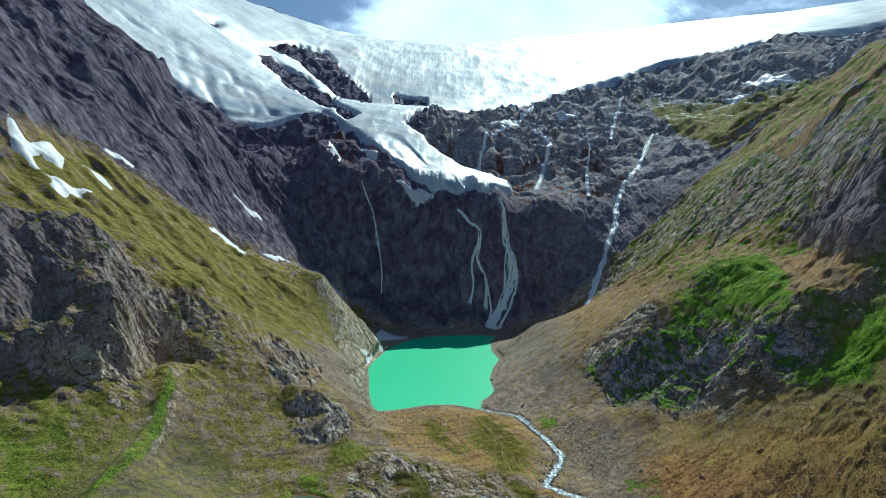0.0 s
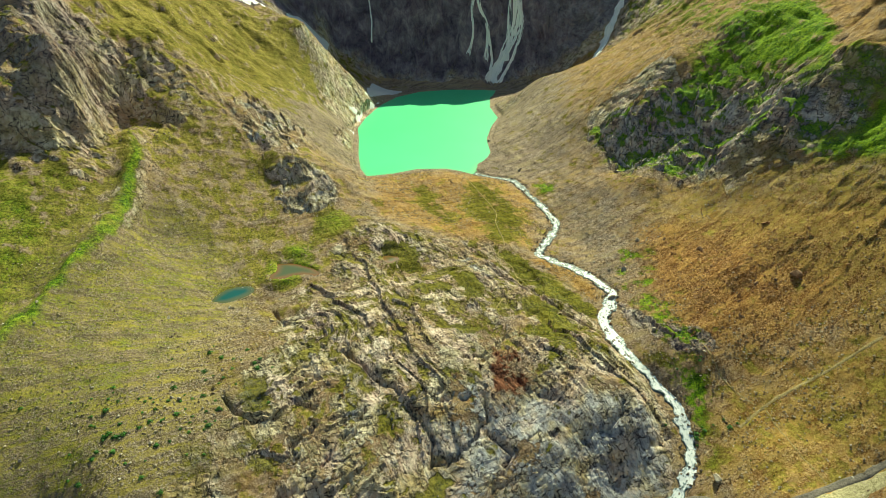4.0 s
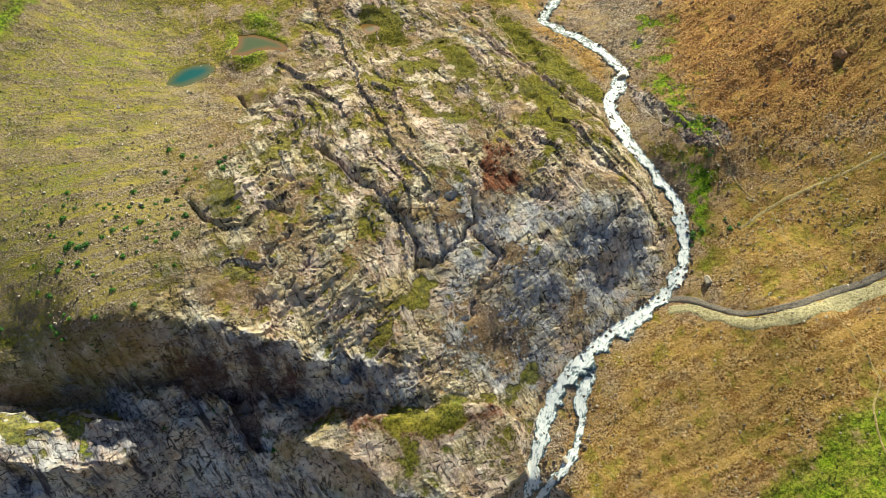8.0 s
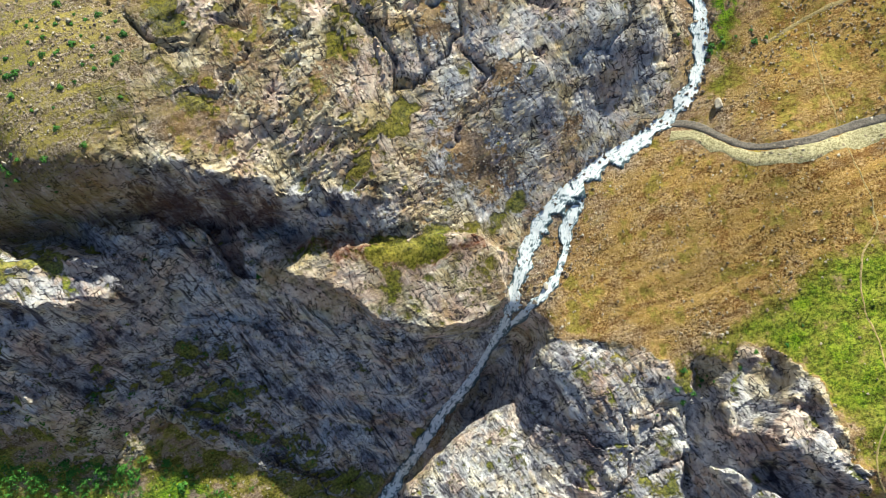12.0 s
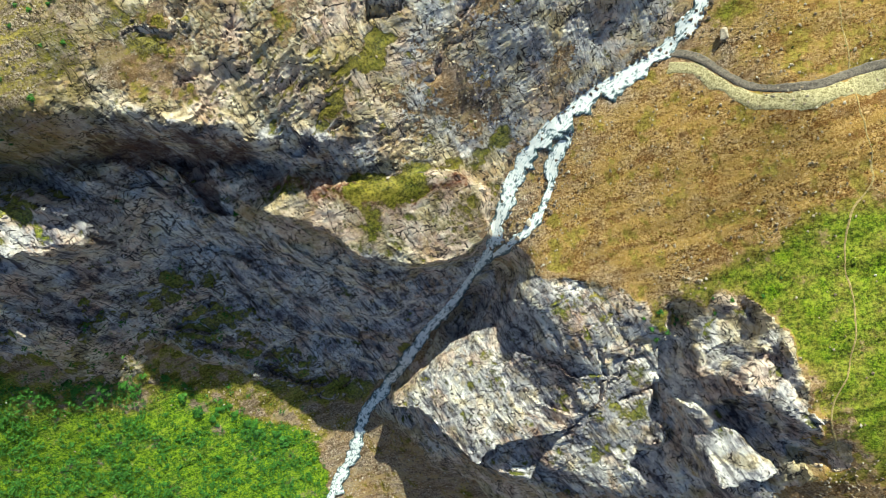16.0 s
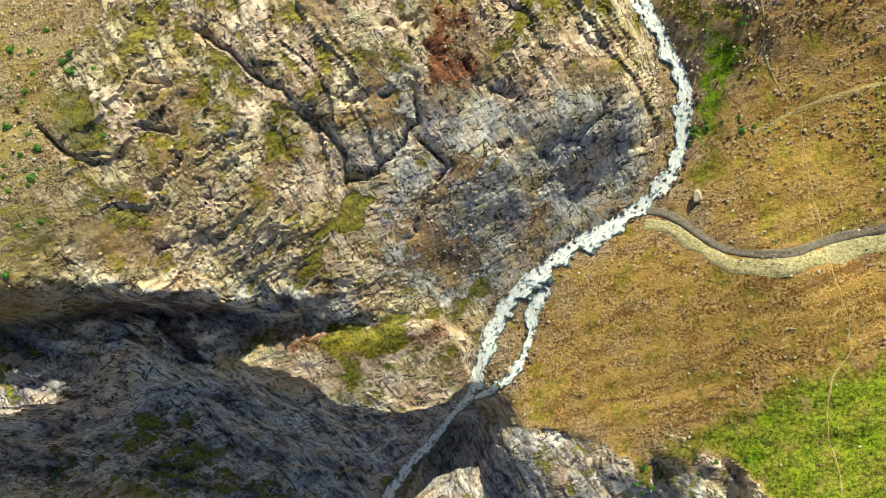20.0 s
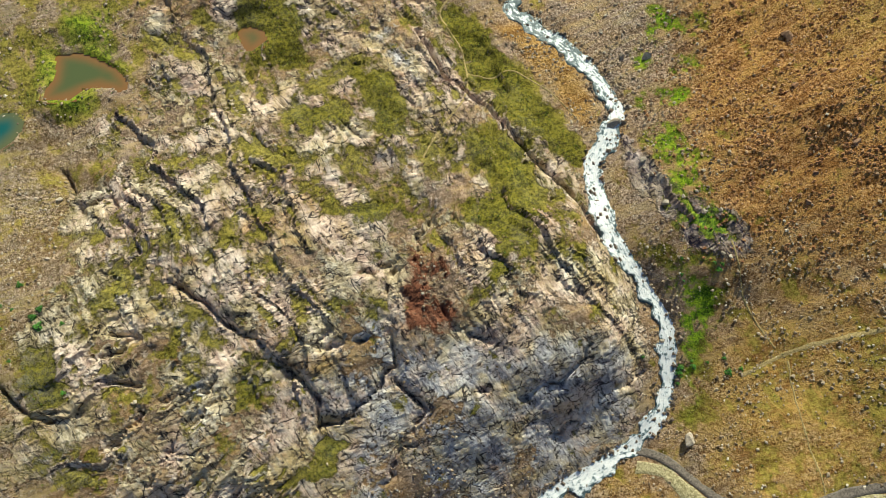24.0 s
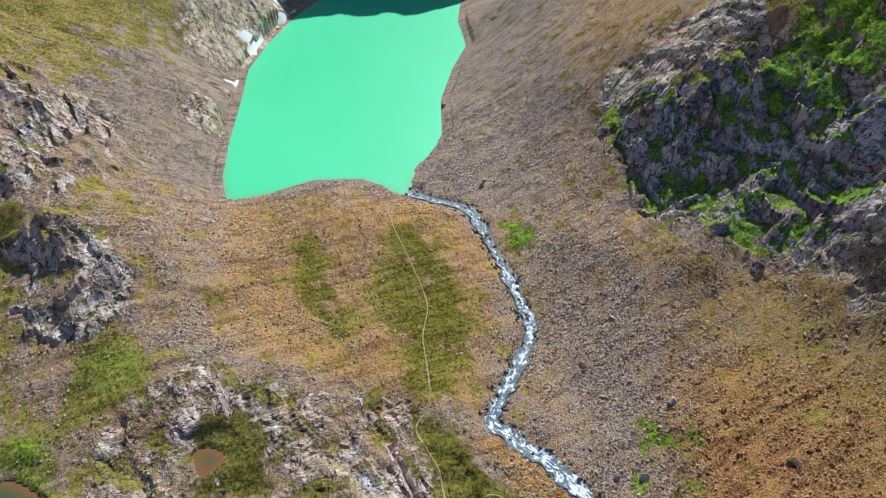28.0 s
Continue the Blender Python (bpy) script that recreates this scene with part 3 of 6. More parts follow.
def line_gap(x, y, pts):
    """The distance of places from a line, and how far along it they lie."""
    best, along, run = np.full(x.shape, 1e9), np.zeros(x.shape), 0.0
    for (ax, ay, *_), (bx, by, *_) in zip(pts, pts[1:]):
        dx, dy = bx - ax, by - ay
        size = math.hypot(dx, dy)
        t = np.clip(((x - ax) * dx + (y - ay) * dy) / size**2, 0, 1)
        d = np.hypot(x - ax - t * dx, y - ay - t * dy)
        along = np.where(d < best, run + t * size, along)
        best = np.minimum(best, d)
        run += size
    return best, along


def inside_gap(x, y, pts):
    """How far places lie inside an outline (below 0: outside it)."""
    ring = list(pts) + [pts[0]]
    gap, odd = line_gap(x, y, ring)[0], np.zeros(x.shape, bool)
    for (ax, ay), (bx, by) in zip(ring, ring[1:]):
        cross = (ay > y) != (by > y)
        with np.errstate(divide="ignore", invalid="ignore"):
            odd ^= cross & (x < (bx - ax) * (y - ay) / (by - ay if by != ay else 1e-9) + ax)
    return np.where(odd, gap, -gap)


def zone(x, y, pts, soft):
    px, py = [p[0] for p in pts], [p[1] for p in pts]
    near = (x > min(px) - 2 * soft) & (x < max(px) + 2 * soft) & (y > min(py) - 2 * soft) & (y < max(py) + 2 * soft)
    out = np.zeros(x.shape)
    out[near] = smooth(inside_gap(x[near], y[near], pts), -soft, soft)
    return out


# ---- the ground ----
def steps(marks):
    """Grid lines from stretches of (end, spacing), the spacing gliding from one to the next."""
    out = [marks[0][0]]
    for (a, s), (b, e) in zip(marks, marks[1:]):
        at = a
        while at < b - 1e-6:
            at = min(b, at + s + (e - s) * (at - a) / (b - a))
            out.append(at)
    return np.array(out)


GX = steps([(-2700, 60), (-700, 12), (-450, 5), (-300, 2.4), (-165, 0.78), (165, 0.78), (300, 2.2), (450, 5), (700, 12), (2700, 60)])
GY = steps([(-2300, 70), (-700, 14), (-465, 0.8), (-60, 0.8), (120, 1.6), (330, 1.8), (430, 2.2), (720, 6), (1400, 16), (3600, 50)])

STREAM = [(-3, 4), (6, -1), (20, -5), (30, -8), (36, -22), (41, -36), (48, -58), (53, -75), (45, -95), (36, -114), (44, -121), (52, -127),
          (65, -141), (71, -154), (68, -163), (63, -172), (64, -182), (68, -196), (79, -209), (87, -222), (89, -238), (86, -250), (79, -259),
          (67, -267), (54, -274), (40, -285)]
WEST_ARM = [(40, -285), (30, -297), (23, -314), (20, -327), (16, -336)]
EAST_ARM = [(44, -282), (45, -290), (41, -299), (39, -313), (31, -325), (17, -335)]
GORGE = [(16, -336), (7, -350), (-6, -366), (-17, -383), (-31, -402), (-42, -418), (-46, -435), (-54, -450), (-62, -470)]
ROAD = [(79, -262), (86, -264), (92, -269), (98, -275), (105, -279), (116, -280), (125, -277), (134, -274), (152, -270), (180, -262), (215, -258)]

ZONES = dict(
    dome=[(-114, -250), (-104, -215), (-108, -180), (-98, -164), (-86, -158), (-84, -140), (-94, -122), (-66, -109), (-33, -106), (-10, -103), (14, -115),
          (45, -149), (66, -180), (84, -225), (80, -258), (50, -275), (28, -300), (14, -335), (-40, -345), (-120, -330), (-150, -310), (-110, -295), (-126, -275)],
    cliffs=[(-260, -340), (-200, -318), (-150, -308), (-95, -292), (-30, -290), (16, -336), (-10, -375), (-40, -410), (-80, -400), (-130, -372), (-260, -380)],
    prow=[(18, -338), (48, -344), (75, -352), (90, -362), (118, -370), (124, -390), (120, -420), (60, -440), (0, -430), (-35, -412), (-5, -378)],
    nose_crag=[(90, 30), (106, 30), (119, 20), (145, 12), (180, -24), (215, -110), (196, -108), (170, -80), (131, -66), (110, -50), (98, -14)],
    tor=[(-122, -58), (-101, -58), (-86, -88), (-96, -105), (-116, -103), (-130, -88)],
    brink=[(72, -160), (84, -176), (104, -190), (112, -206), (96, -206), (84, -190), (74, -178)],
    rust_slab=[(0, -203), (10, -204), (14, -214), (22, -227), (12, -231), (2, -228), (0, -215)],
    rust_band=[(-60, -300), (-20, -306), (10, -305), (8, -312), (-30, -316), (-70, -312)],
    meadow=[(79, -354), (103, -333), (124, -316), (140, -309), (250, -300), (250, -440), (134, -402), (125, -385), (118, -368), (108, -360), (100, -347), (89, -352), (83, -363)],
    low_meadow=[(-260, -378), (-189, -385), (-160, -389), (-138, -384), (-116, -396), (-95, -414), (-64, -426), (-60, -470), (-260, -520)],
    dam_streak=[(-46, -36), (-37, -32), (-27, -56), (-14, -82), (-20, -88), (-31, -78), (-40, -60)],
    dam_green=[(-7, -36), (4, -28), (19, -34), (28, -67), (26, -90), (25, -109), (13, -108), (2, -93), (-6, -70)],
    green_strip=[(11, -118), (23, -122), (36, -139), (48, -150), (57, -160), (63, -170), (55, -173), (43, -162), (32, -151), (17, -139)],
    green_patch=[(17, -165), (30, -164), (42, -169), (44, -181), (32, -182), (23, -174)],
    tarn_lawn=[(-114, -127), (-96, -128), (-88, -150), (-100, -166), (-120, -162), (-119, -144)],
    puddle_lawn=[(-51, -122), (-37, -119), (-34, -132), (-32, -140), (-42, -142), (-50, -141), (-58, -136), (-56, -128)],
    moraine_green=[(-209, -80), (-194, -112), (-190, -150), (-196, -206), (-203, -246), (-206, -270), (-214, -268), (-208, -240), (-202, -200), (-197, -150), (-200, -114)],
    red_scree=[(92, -155), (103, -111), (125, -105), (160, -130), (215, -170), (200, -210), (150, -200), (121, -199), (105, -194), (101, -184)],
    pale_scree=[(60, -40), (75, -60), (100, -58), (92, -100), (90, -135), (70, -140), (60, -110), (62, -80)],
    lawn_shelf=[(179, -98), (198, -114), (240, -100), (250, -128), (215, -140), (192, -120)],
    east_green=[(140, 0), (190, 50), (230, 20), (320, -10), (330, -110), (245, -105), (215, -90), (205, -50), (175, -20), (150, -8)],
    east_green_far=[(190, 120), (300, 230), (420, 210), (430, 120), (320, 60), (230, 60)],
    stream_lawn=[(84, -205), (96, -206), (104, -216), (98, -240), (92, -250), (91, -230)],
    bank_lawn=[(87, -119), (99, -123), (99, -144), (92, -165), (86, -151), (83, -135)],
    west_green=[(-310, -180), (-250, -140), (-215, -130), (-205, -200), (-215, -260), (-320, -280)],
    fan=[(-215, -290), (-205, -200), (-196, -130), (-170, -120), (-140, -150), (-125, -190), (-130, -240), (-120, -280), (-150, -305), (-210, -312)],
    dome_scree=[(-120, -170), (-104, -175), (-98, -215), (-105, -250), (-100, -285), (-120, -296), (-150, -306), (-142, -260), (-130, -215)],
)
ZONES |= dict(
    west_olive=[(-381, 11), (-369, 88), (-306, 129), (-252, 187), (-160, 153), (-118, 191), (-132, 126), (-167, 10), (-236, -20), (-278, -20), (-346, -42)],
    rubble_green=[(83, -114), (101, -122), (94, -158), (103, -184), (106, -201), (89, -201), (84, -181), (77, -155)],
    # band under the rim: dark stain plus painted overhang shade; the streak is stain
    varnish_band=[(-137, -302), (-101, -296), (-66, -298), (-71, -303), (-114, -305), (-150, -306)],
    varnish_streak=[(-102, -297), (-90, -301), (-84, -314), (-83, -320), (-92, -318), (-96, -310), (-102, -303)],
    moss_east=[(21, -186), (35, -183), (44, -186), (43, -200), (35, -209), (29, -216), (26, -215), (31, -201), (23, -193)],
    moss_hollow=[(-17, -145), (-3, -146), (-1, -166), (-8, -166), (-16, -155)],
    moss_shelf=[(-37, -159), (-21, -157), (-19, -164), (-31, -169)],
    moss_brow=[(-17, -195), (-7, -190), (3, -192), (-4, -197), (-10, -201)],
    moss_gully=[(-46, -235), (-41, -235), (-38, -246), (-44, -252), (-47, -243)],
    moss_west=[(-107, -242), (-95, -245), (-92, -253), (-103, -258)],
    moss_rim=[(-122, -274), (-112, -272), (-108, -280), (-116, -286)],
    tor_lawn=[(-100, -108), (-86, -96), (-72, -105), (-77, -116), (-95, -124)],
    outlet_lawn=[(45, -20), (62, -22), (56, -38), (44, -34)],
    pale_strip=[(-14, -116), (-3, -118), (6, -146), (0, -154), (-10, -134)],
    west_crag=[(-165, 12), (-125, 15), (-114, -26), (-118, -52), (-150, -58), (-170, -25)],
    ochre_slab=[(-100, 8), (-88, 2), (-74, -38), (-84, -44), (-96, -20)],
    ochre_bank=[(36, -117), (52, -130), (66, -146), (62, -156), (46, -140), (30, -123)],
    knob=[(91, -355), (100, -348), (108, -355), (118, -368), (125, -386), (112, -392), (98, -382), (91, -368)],
    tan_slope=[(58, -278), (76, -266), (100, -284), (140, -286), (230, -280), (230, -300), (130, -312), (104, -332), (78, -352), (50, -344), (34, -332), (44, -305)],
    tan_upper=[(92, -256), (100, -230), (125, -224), (240, -215), (240, -262), (130, -274), (104, -276)],
    ledge_lawn=[(-37, -305), (-14, -302), (5, -300), (15, -289), (25, -282), (24, -291), (7, -305), (-10, -311), (-35, -312)],
    slab_lawn=[(-22, -259), (-15, -262), (-29, -274), (-40, -283), (-44, -280), (-32, -270)],
    foot_green=[(-122, -335), (-106, -341), (-88, -358), (-61, -396), (-68, -425), (-96, -412), (-125, -397), (-146, -406), (-189, -402), (-177, -371), (-144, -360)],
    west_shoulder=[(-330, -60), (-293, -30), (-265, -32), (-237, -39), (-230, -105), (-248, -123), (-283, -129), (-340, -125)],
    east_shoulder=[(265, 17), (293, 16), (310, -12), (270, -80), (255, -55)],
    scree_apron=[(243, 16), (259, -24), (250, -92), (239, -94), (214, -70)],
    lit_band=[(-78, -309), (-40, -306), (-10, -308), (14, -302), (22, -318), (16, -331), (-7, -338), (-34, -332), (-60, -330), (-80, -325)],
    grey_face=[(-20, -226), (30, -228), (66, -222), (82, -240), (74, -262), (44, -280), (26, -304), (-10, -300), (-30, -262)],
)
# Plane slabs of rock: outline, a point on the slab, and its rise to the east and to the north.
SLABS = dict(
    prow_top=([(8, -370), (16, -368), (19, -375), (26, -380), (29, -393), (39, -401), (52, -404), (24, -414), (17, -426), (4, -416), (-11, -404), (-25, -405), (-24, -399), (-9, -386), (4, -374)], (20, -393, -109), 0.62, 0.0),
    prow_foot=([(18, -426), (27, -416), (46, -411), (54, -406), (44, -420), (41, -432), (28, -431)], (27, -417, -117), 0.30, 0.20),
    pale_slab=([(62, -403), (65, -395), (68, -375), (74, -367), (84, -376), (88, -392), (85, -404), (76, -416), (65, -411)], (75, -398, -93), 0.15, 0.45),
    knob_top=([(91, -363), (94, -354), (98, -347), (102, -346), (106, -350), (109, -357), (106, -365), (104, -370), (95, -375), (91, -369)], (99, -349, -57), 0.15, 0.45),
    knob_block=([(99, -376), (103, -372), (107, -367), (113, -366), (115, -375), (125, -392), (117, -388), (111, -384), (102, -380)], (114, -371, -49), 0.25, -0.30),
    low_rib=([(90, -387), (96, -389), (100, -392), (111, -402), (118, -409), (109, -412), (98, -416), (93, -404)], (98, -400, -61), 0.40, -0.10),
    buttress_top=([(-172, -318), (-146, -321), (-136, -322), (-126, -324), (-124, -328), (-126, -333), (-129, -334), (-139, -338), (-154, -337), (-172, -335)], (-127, -329, -55), -0.28, 0.30),
    sunlit_bench=([(-79, -313), (-67, -303), (-55, -302), (-38, -304), (-16, -305), (1, -302), (16, -308), (18, -326), (8, -335), (-11, -338), (-32, -337), (-40, -329), (-56, -322), (-70, -318)], (-37, -310, -67), -0.05, 0.48),
)
KEEP = dict(sunlit_bench=0.5, buttress_top=0.35, prow_top=0.6, knob_top=0.6, knob_block=0.5, low_rib=0.5)
MORAINE = [(-211, -76), (-198, -110), (-193, -150), (-198, -204), (-204, -246), (-210, -278)]
FISSURES = dict(
    long=[(-99, -194), (-90, -191), (-83, -198), (-75, -211), (-66, -219), (-58, -223), (-52, -229), (-45, -232), (-39, -236), (-32, -242), (-25, -249), (-26, -256), (-29, -263)],
    far_west=[(-108, -181), (-103, -188), (-99, -194)],
    red_slab=[(7, -194), (4, -206), (-2, -211), (-4, -221), (-3, -229), (-2, -237), (-9, -246), (-17, -253), (-26, -256)],
    red_slab_east=[(12, -219), (15, -226), (19, -229), (27, -231)],
    brow=[(-2, -207), (-11, -213), (-19, -217)],
    strip=[(3, -126), (13, -144), (28, -153), (41, -169), (55, -182), (66, -198)],
    grey_slab=[(-24, -218), (-16, -224), (-7, -226)],
    grey_fork=[(-21, -229), (-25, -235), (-18, -233), (-10, -230)],
    west=[(-118, -244), (-111, -249), (-105, -255), (-97, -258)],
    west_low=[(-74, -248), (-81, -246), (-92, -248)],
    west_branch=[(-87, -242), (-78, -237), (-75, -234), (-83, -233)],
    slope=[(-83, -264), (-73, -253), (-59, -248), (-55, -244)],
    slope_low=[(-53, -250), (-60, -256), (-64, -262), (-74, -276), (-84, -283)],
    face=[(-2, -242), (8, -250), (3, -261), (-5, -273)],
    cave=[(24, -245), (36, -248), (48, -243), (55, -238), (60, -232)],
    stream_side=[(51, -257), (66, -248), (80, -238)],
    cliff_gully=[(-96, -298), (-101, -310), (-99, -324), (-92, -341), (-85, -359)],
    cliff_rib=[(-45, -322), (-42, -338), (-39, -350)],
    slab_joint=[(64, -398), (74, -391), (87, -382)],
    slab_joint_north=[(66, -390), (72, -376), (78, -370)],
    prow_west=[(60, -368), (66, -382), (62, -396), (54, -405)],
)
BRINK = [(-230, -318), (-175, -306), (-134, -302), (-122, -299), (-97, -296), (-81, -297), (-58, -298)]
RIM_GROOVE = [(-150, -304), (-134, -302), (-124, -302), (-110, -299), (-93, -300), (-74, -302), (-59, -302), (-44, -304), (-28, -306), (-12, -303), (5, -293)]
SLOT = [(24, -340), (17, -352), (6, -367)]
GULLIES = [[(87, -354), (86, -372), (90, -398), (84, -420)], [(104, -386), (114, -392), (126, -400)], [(-175, -308), (-150, -309), (-138, -311), (-122, -318), (-114, -330)]]
GLACIER = [(-420, 600), (-382, 586), (-294, 625), (-247, 671), (-166, 571), (-101, 466), (-39, 411), (26, 412), (84, 451), (81, 500), (14, 521),
           (-46, 574), (-94, 647), (-74, 824), (57, 931), (122, 941), (212, 1022), (350, 1147), (451, 1193), (575, 1246), (724, 1165), (765, 1127),
           (1000, 1180), (1400, 1300), (2600, 1500), (2600, 3400), (-2600, 3400), (-2600, 1000), (-900, 720)]
NUNATAKS = [[(-497, 1173), (-456, 1316), (-370, 1374), (-298, 1232), (-217, 1132), (-196, 805), (-300, 1062), (-410, 1179), (-480, 1164)],
            [(-492, 1057), (-463, 1099), (-368, 1091), (-244, 812), (-243, 806), (-318, 946), (-390, 926), (-446, 967)],
            [(-392, 908), (-349, 1002), (-236, 764), (-188, 690), (-202, 648), (-252, 699), (-339, 818)],
            [(-160, 1165), (-70, 1110), (-66, 985), (-142, 1030)],
            [(-625, 1050), (-590, 1110), (-580, 1030)],
            [(-760, 1900), (-560, 1950), (-420, 2200), (-640, 2100)],
            [(-250, 2180), (-80, 2210), (150, 2200), (330, 2210), (300, 2260), (0, 2250)]]
SOFT = dict(rubble_green=7, west_olive=22, lit_band=5, ledge_lawn=3, slab_lawn=2.5, foot_green=12, west_shoulder=12, east_shoulder=9, scree_apron=8, dome=8, west_crag=10, tan_slope=10, tan_upper=14, grey_face=12, stream_lawn=7, bank_lawn=6, brink=6, red_scree=22, pale_scree=14, fan=20, nose_crag=9, west_green=30, east_green=16, east_green_far=25, dome_scree=16, tor=4, dam_green=8, dam_streak=7,
            meadow=7, low_meadow=3, cliffs=6, prow=5, moraine_green=3.0, lawn_shelf=4, green_strip=3, green_patch=5, tarn_lawn=7)


def shape_ground():
    x, y = np.meshgrid(GX, GY)
    z0 = base_height(x, y)
    gy, gx = np.gradient(z0, GY, GX)
    slope = np.hypot(gx, gy)
    ragged = fbm(x / 14, y / 14, 4, 3) * 2
    jx, jy = x + fbm(x / 15, y / 15, 4, 151, 0.6) * 13, y + fbm(x / 15, y / 15, 4, 161, 0.6) * 13
    zn = {k: zone(jx, jy, p, SOFT.get(k, 4.0)) for k, p in ZONES.items()}
    far = smooth(np.maximum(y - 330, np.abs(x) - 260), 0, 120)
    lake_in = inside_gap(x, y, SHORE)
    brook = np.minimum.reduce([line_gap(x, y, l)[0] for l in (STREAM, WEST_ARM, EAST_ARM, GORGE)])
    quiet = smooth(brook, 2, 14) * smooth(-lake_in, -4, 14)

    # what the ground is made of
    m = {}
    steep = smooth(slope + ragged * 0.25, 0.78, 1.1) * (1 - 0.8 * zn["west_olive"])
    rock = np.maximum.reduce([steep * (1 - 0.4 * zn["fan"]), zn["dome"] * (0.70 + ragged * 0.55), zn["cliffs"], zn["prow"], zn["tor"] * (0.62 + ragged * 0.8), zn["west_crag"] * (0.60 + ragged * 0.8), zn["knob"], zn["ochre_slab"] * (0.5 + ragged * 0.5), zn["brink"] * 0.9,
                              zn["nose_crag"] * (0.62 + ragged * 0.7), zn["west_shoulder"] * (0.45 + ragged * 0.6), zn["east_shoulder"]])
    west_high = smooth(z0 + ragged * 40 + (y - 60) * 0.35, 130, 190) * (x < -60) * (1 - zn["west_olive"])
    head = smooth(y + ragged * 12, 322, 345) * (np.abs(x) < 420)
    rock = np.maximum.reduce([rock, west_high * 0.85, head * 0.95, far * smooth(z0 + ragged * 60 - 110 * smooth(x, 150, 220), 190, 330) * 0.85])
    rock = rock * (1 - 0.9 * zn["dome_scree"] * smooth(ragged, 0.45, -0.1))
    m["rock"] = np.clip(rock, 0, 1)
    # dark rock; headwall, west slopes and west_shoulder also have shade painted in
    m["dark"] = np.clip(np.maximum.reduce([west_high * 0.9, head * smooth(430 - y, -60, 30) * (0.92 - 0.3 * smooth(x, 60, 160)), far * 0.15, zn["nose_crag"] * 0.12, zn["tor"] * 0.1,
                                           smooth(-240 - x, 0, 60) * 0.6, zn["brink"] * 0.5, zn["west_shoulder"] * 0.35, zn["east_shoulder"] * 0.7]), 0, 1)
    m["rusty"] = np.clip(zn["rust_slab"] * 0.75 + zn["rust_band"] * 0.4 + zn["ochre_slab"] * 0.38 + zn["lit_band"] * 0.12 + smooth(y, 405, 440) * smooth(760 - y, 0, 200) * (0.30 + ragged * 0.5) * smooth(300 - np.abs(x), 0, 60), 0, 1)
    m["thin"] = np.clip(zn["fan"] * 0.85 * (1 - zn["moraine_green"]) + zn["tan_slope"] * 0.22 + zn["tan_upper"] * 0.35 + zn["dome_scree"] * 0.5 + 0.55 * smooth(x + 0.5 * (y + 150), 120, 165) * smooth(-60 - y, 0, 30) * (1 - zn["nose_crag"]) * (1 - zn["lawn_shelf"]) * (1 - zn["meadow"]), 0, 0.9)
    m["mossy"] = np.clip(np.maximum.reduce([zn[k] for k in ("moss_east", "moss_hollow", "moss_shelf", "moss_brow", "moss_gully", "moss_west", "moss_rim", "dam_streak", "dam_green", "green_strip",
                                                            "green_patch", "puddle_lawn")]) + 0.55 * zn["dome"], 0, 1)
    m["ruddy"] = np.clip(zn["red_scree"] * (0.8 + ragged * 0.4) * (1 - smooth(x + 0.5 * (y + 150), 120, 170)), 0, 1)
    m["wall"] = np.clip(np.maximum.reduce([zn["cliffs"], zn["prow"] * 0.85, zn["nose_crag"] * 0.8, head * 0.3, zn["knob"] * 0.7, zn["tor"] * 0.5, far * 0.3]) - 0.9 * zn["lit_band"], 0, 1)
    # grey rock, plus blue painted for cliff shade and far haze; sunlit lit_band stays warm
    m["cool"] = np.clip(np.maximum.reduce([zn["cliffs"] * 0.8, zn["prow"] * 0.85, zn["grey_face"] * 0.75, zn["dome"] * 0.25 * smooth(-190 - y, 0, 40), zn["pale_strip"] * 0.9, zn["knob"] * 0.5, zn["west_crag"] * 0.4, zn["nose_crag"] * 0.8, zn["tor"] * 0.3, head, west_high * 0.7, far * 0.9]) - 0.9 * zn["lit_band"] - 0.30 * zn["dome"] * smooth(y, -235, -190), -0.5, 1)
    # stain and painted shade together, strongest under the rim, faint on the cliffs
    m["varnish_shade"] = np.clip(np.maximum.reduce([zn["varnish_band"] * 0.75, zn["varnish_streak"], 0.25 * zn["cliffs"] * (1 - zn["lit_band"])]), 0, 1)
    turf = np.full(x.shape, 0.32)
    lush = np.full(x.shape, 0.22)

    def lay(k, t, l):
        nonlocal turf, lush
        turf += (t - turf) * zn[k]
        lush += (l - lush) * zn[k]

    west = smooth(-100 - x, 0, 30) * smooth(y + 320, 0, 40)
    turf += west * 0.24
    lush += west * 0.14
    east = smooth(x - 150, 0, 50)
    turf += east * 0.27
    lush += east * smooth(z0, 20, 70) * 0.35
    dam = zone(x, y, [(-75, -12), (-20, 6), (20, -10), (40, -45), (30, -110), (-10, -105), (-60, -90)], 8)
    turf += (0.34 - turf) * dam
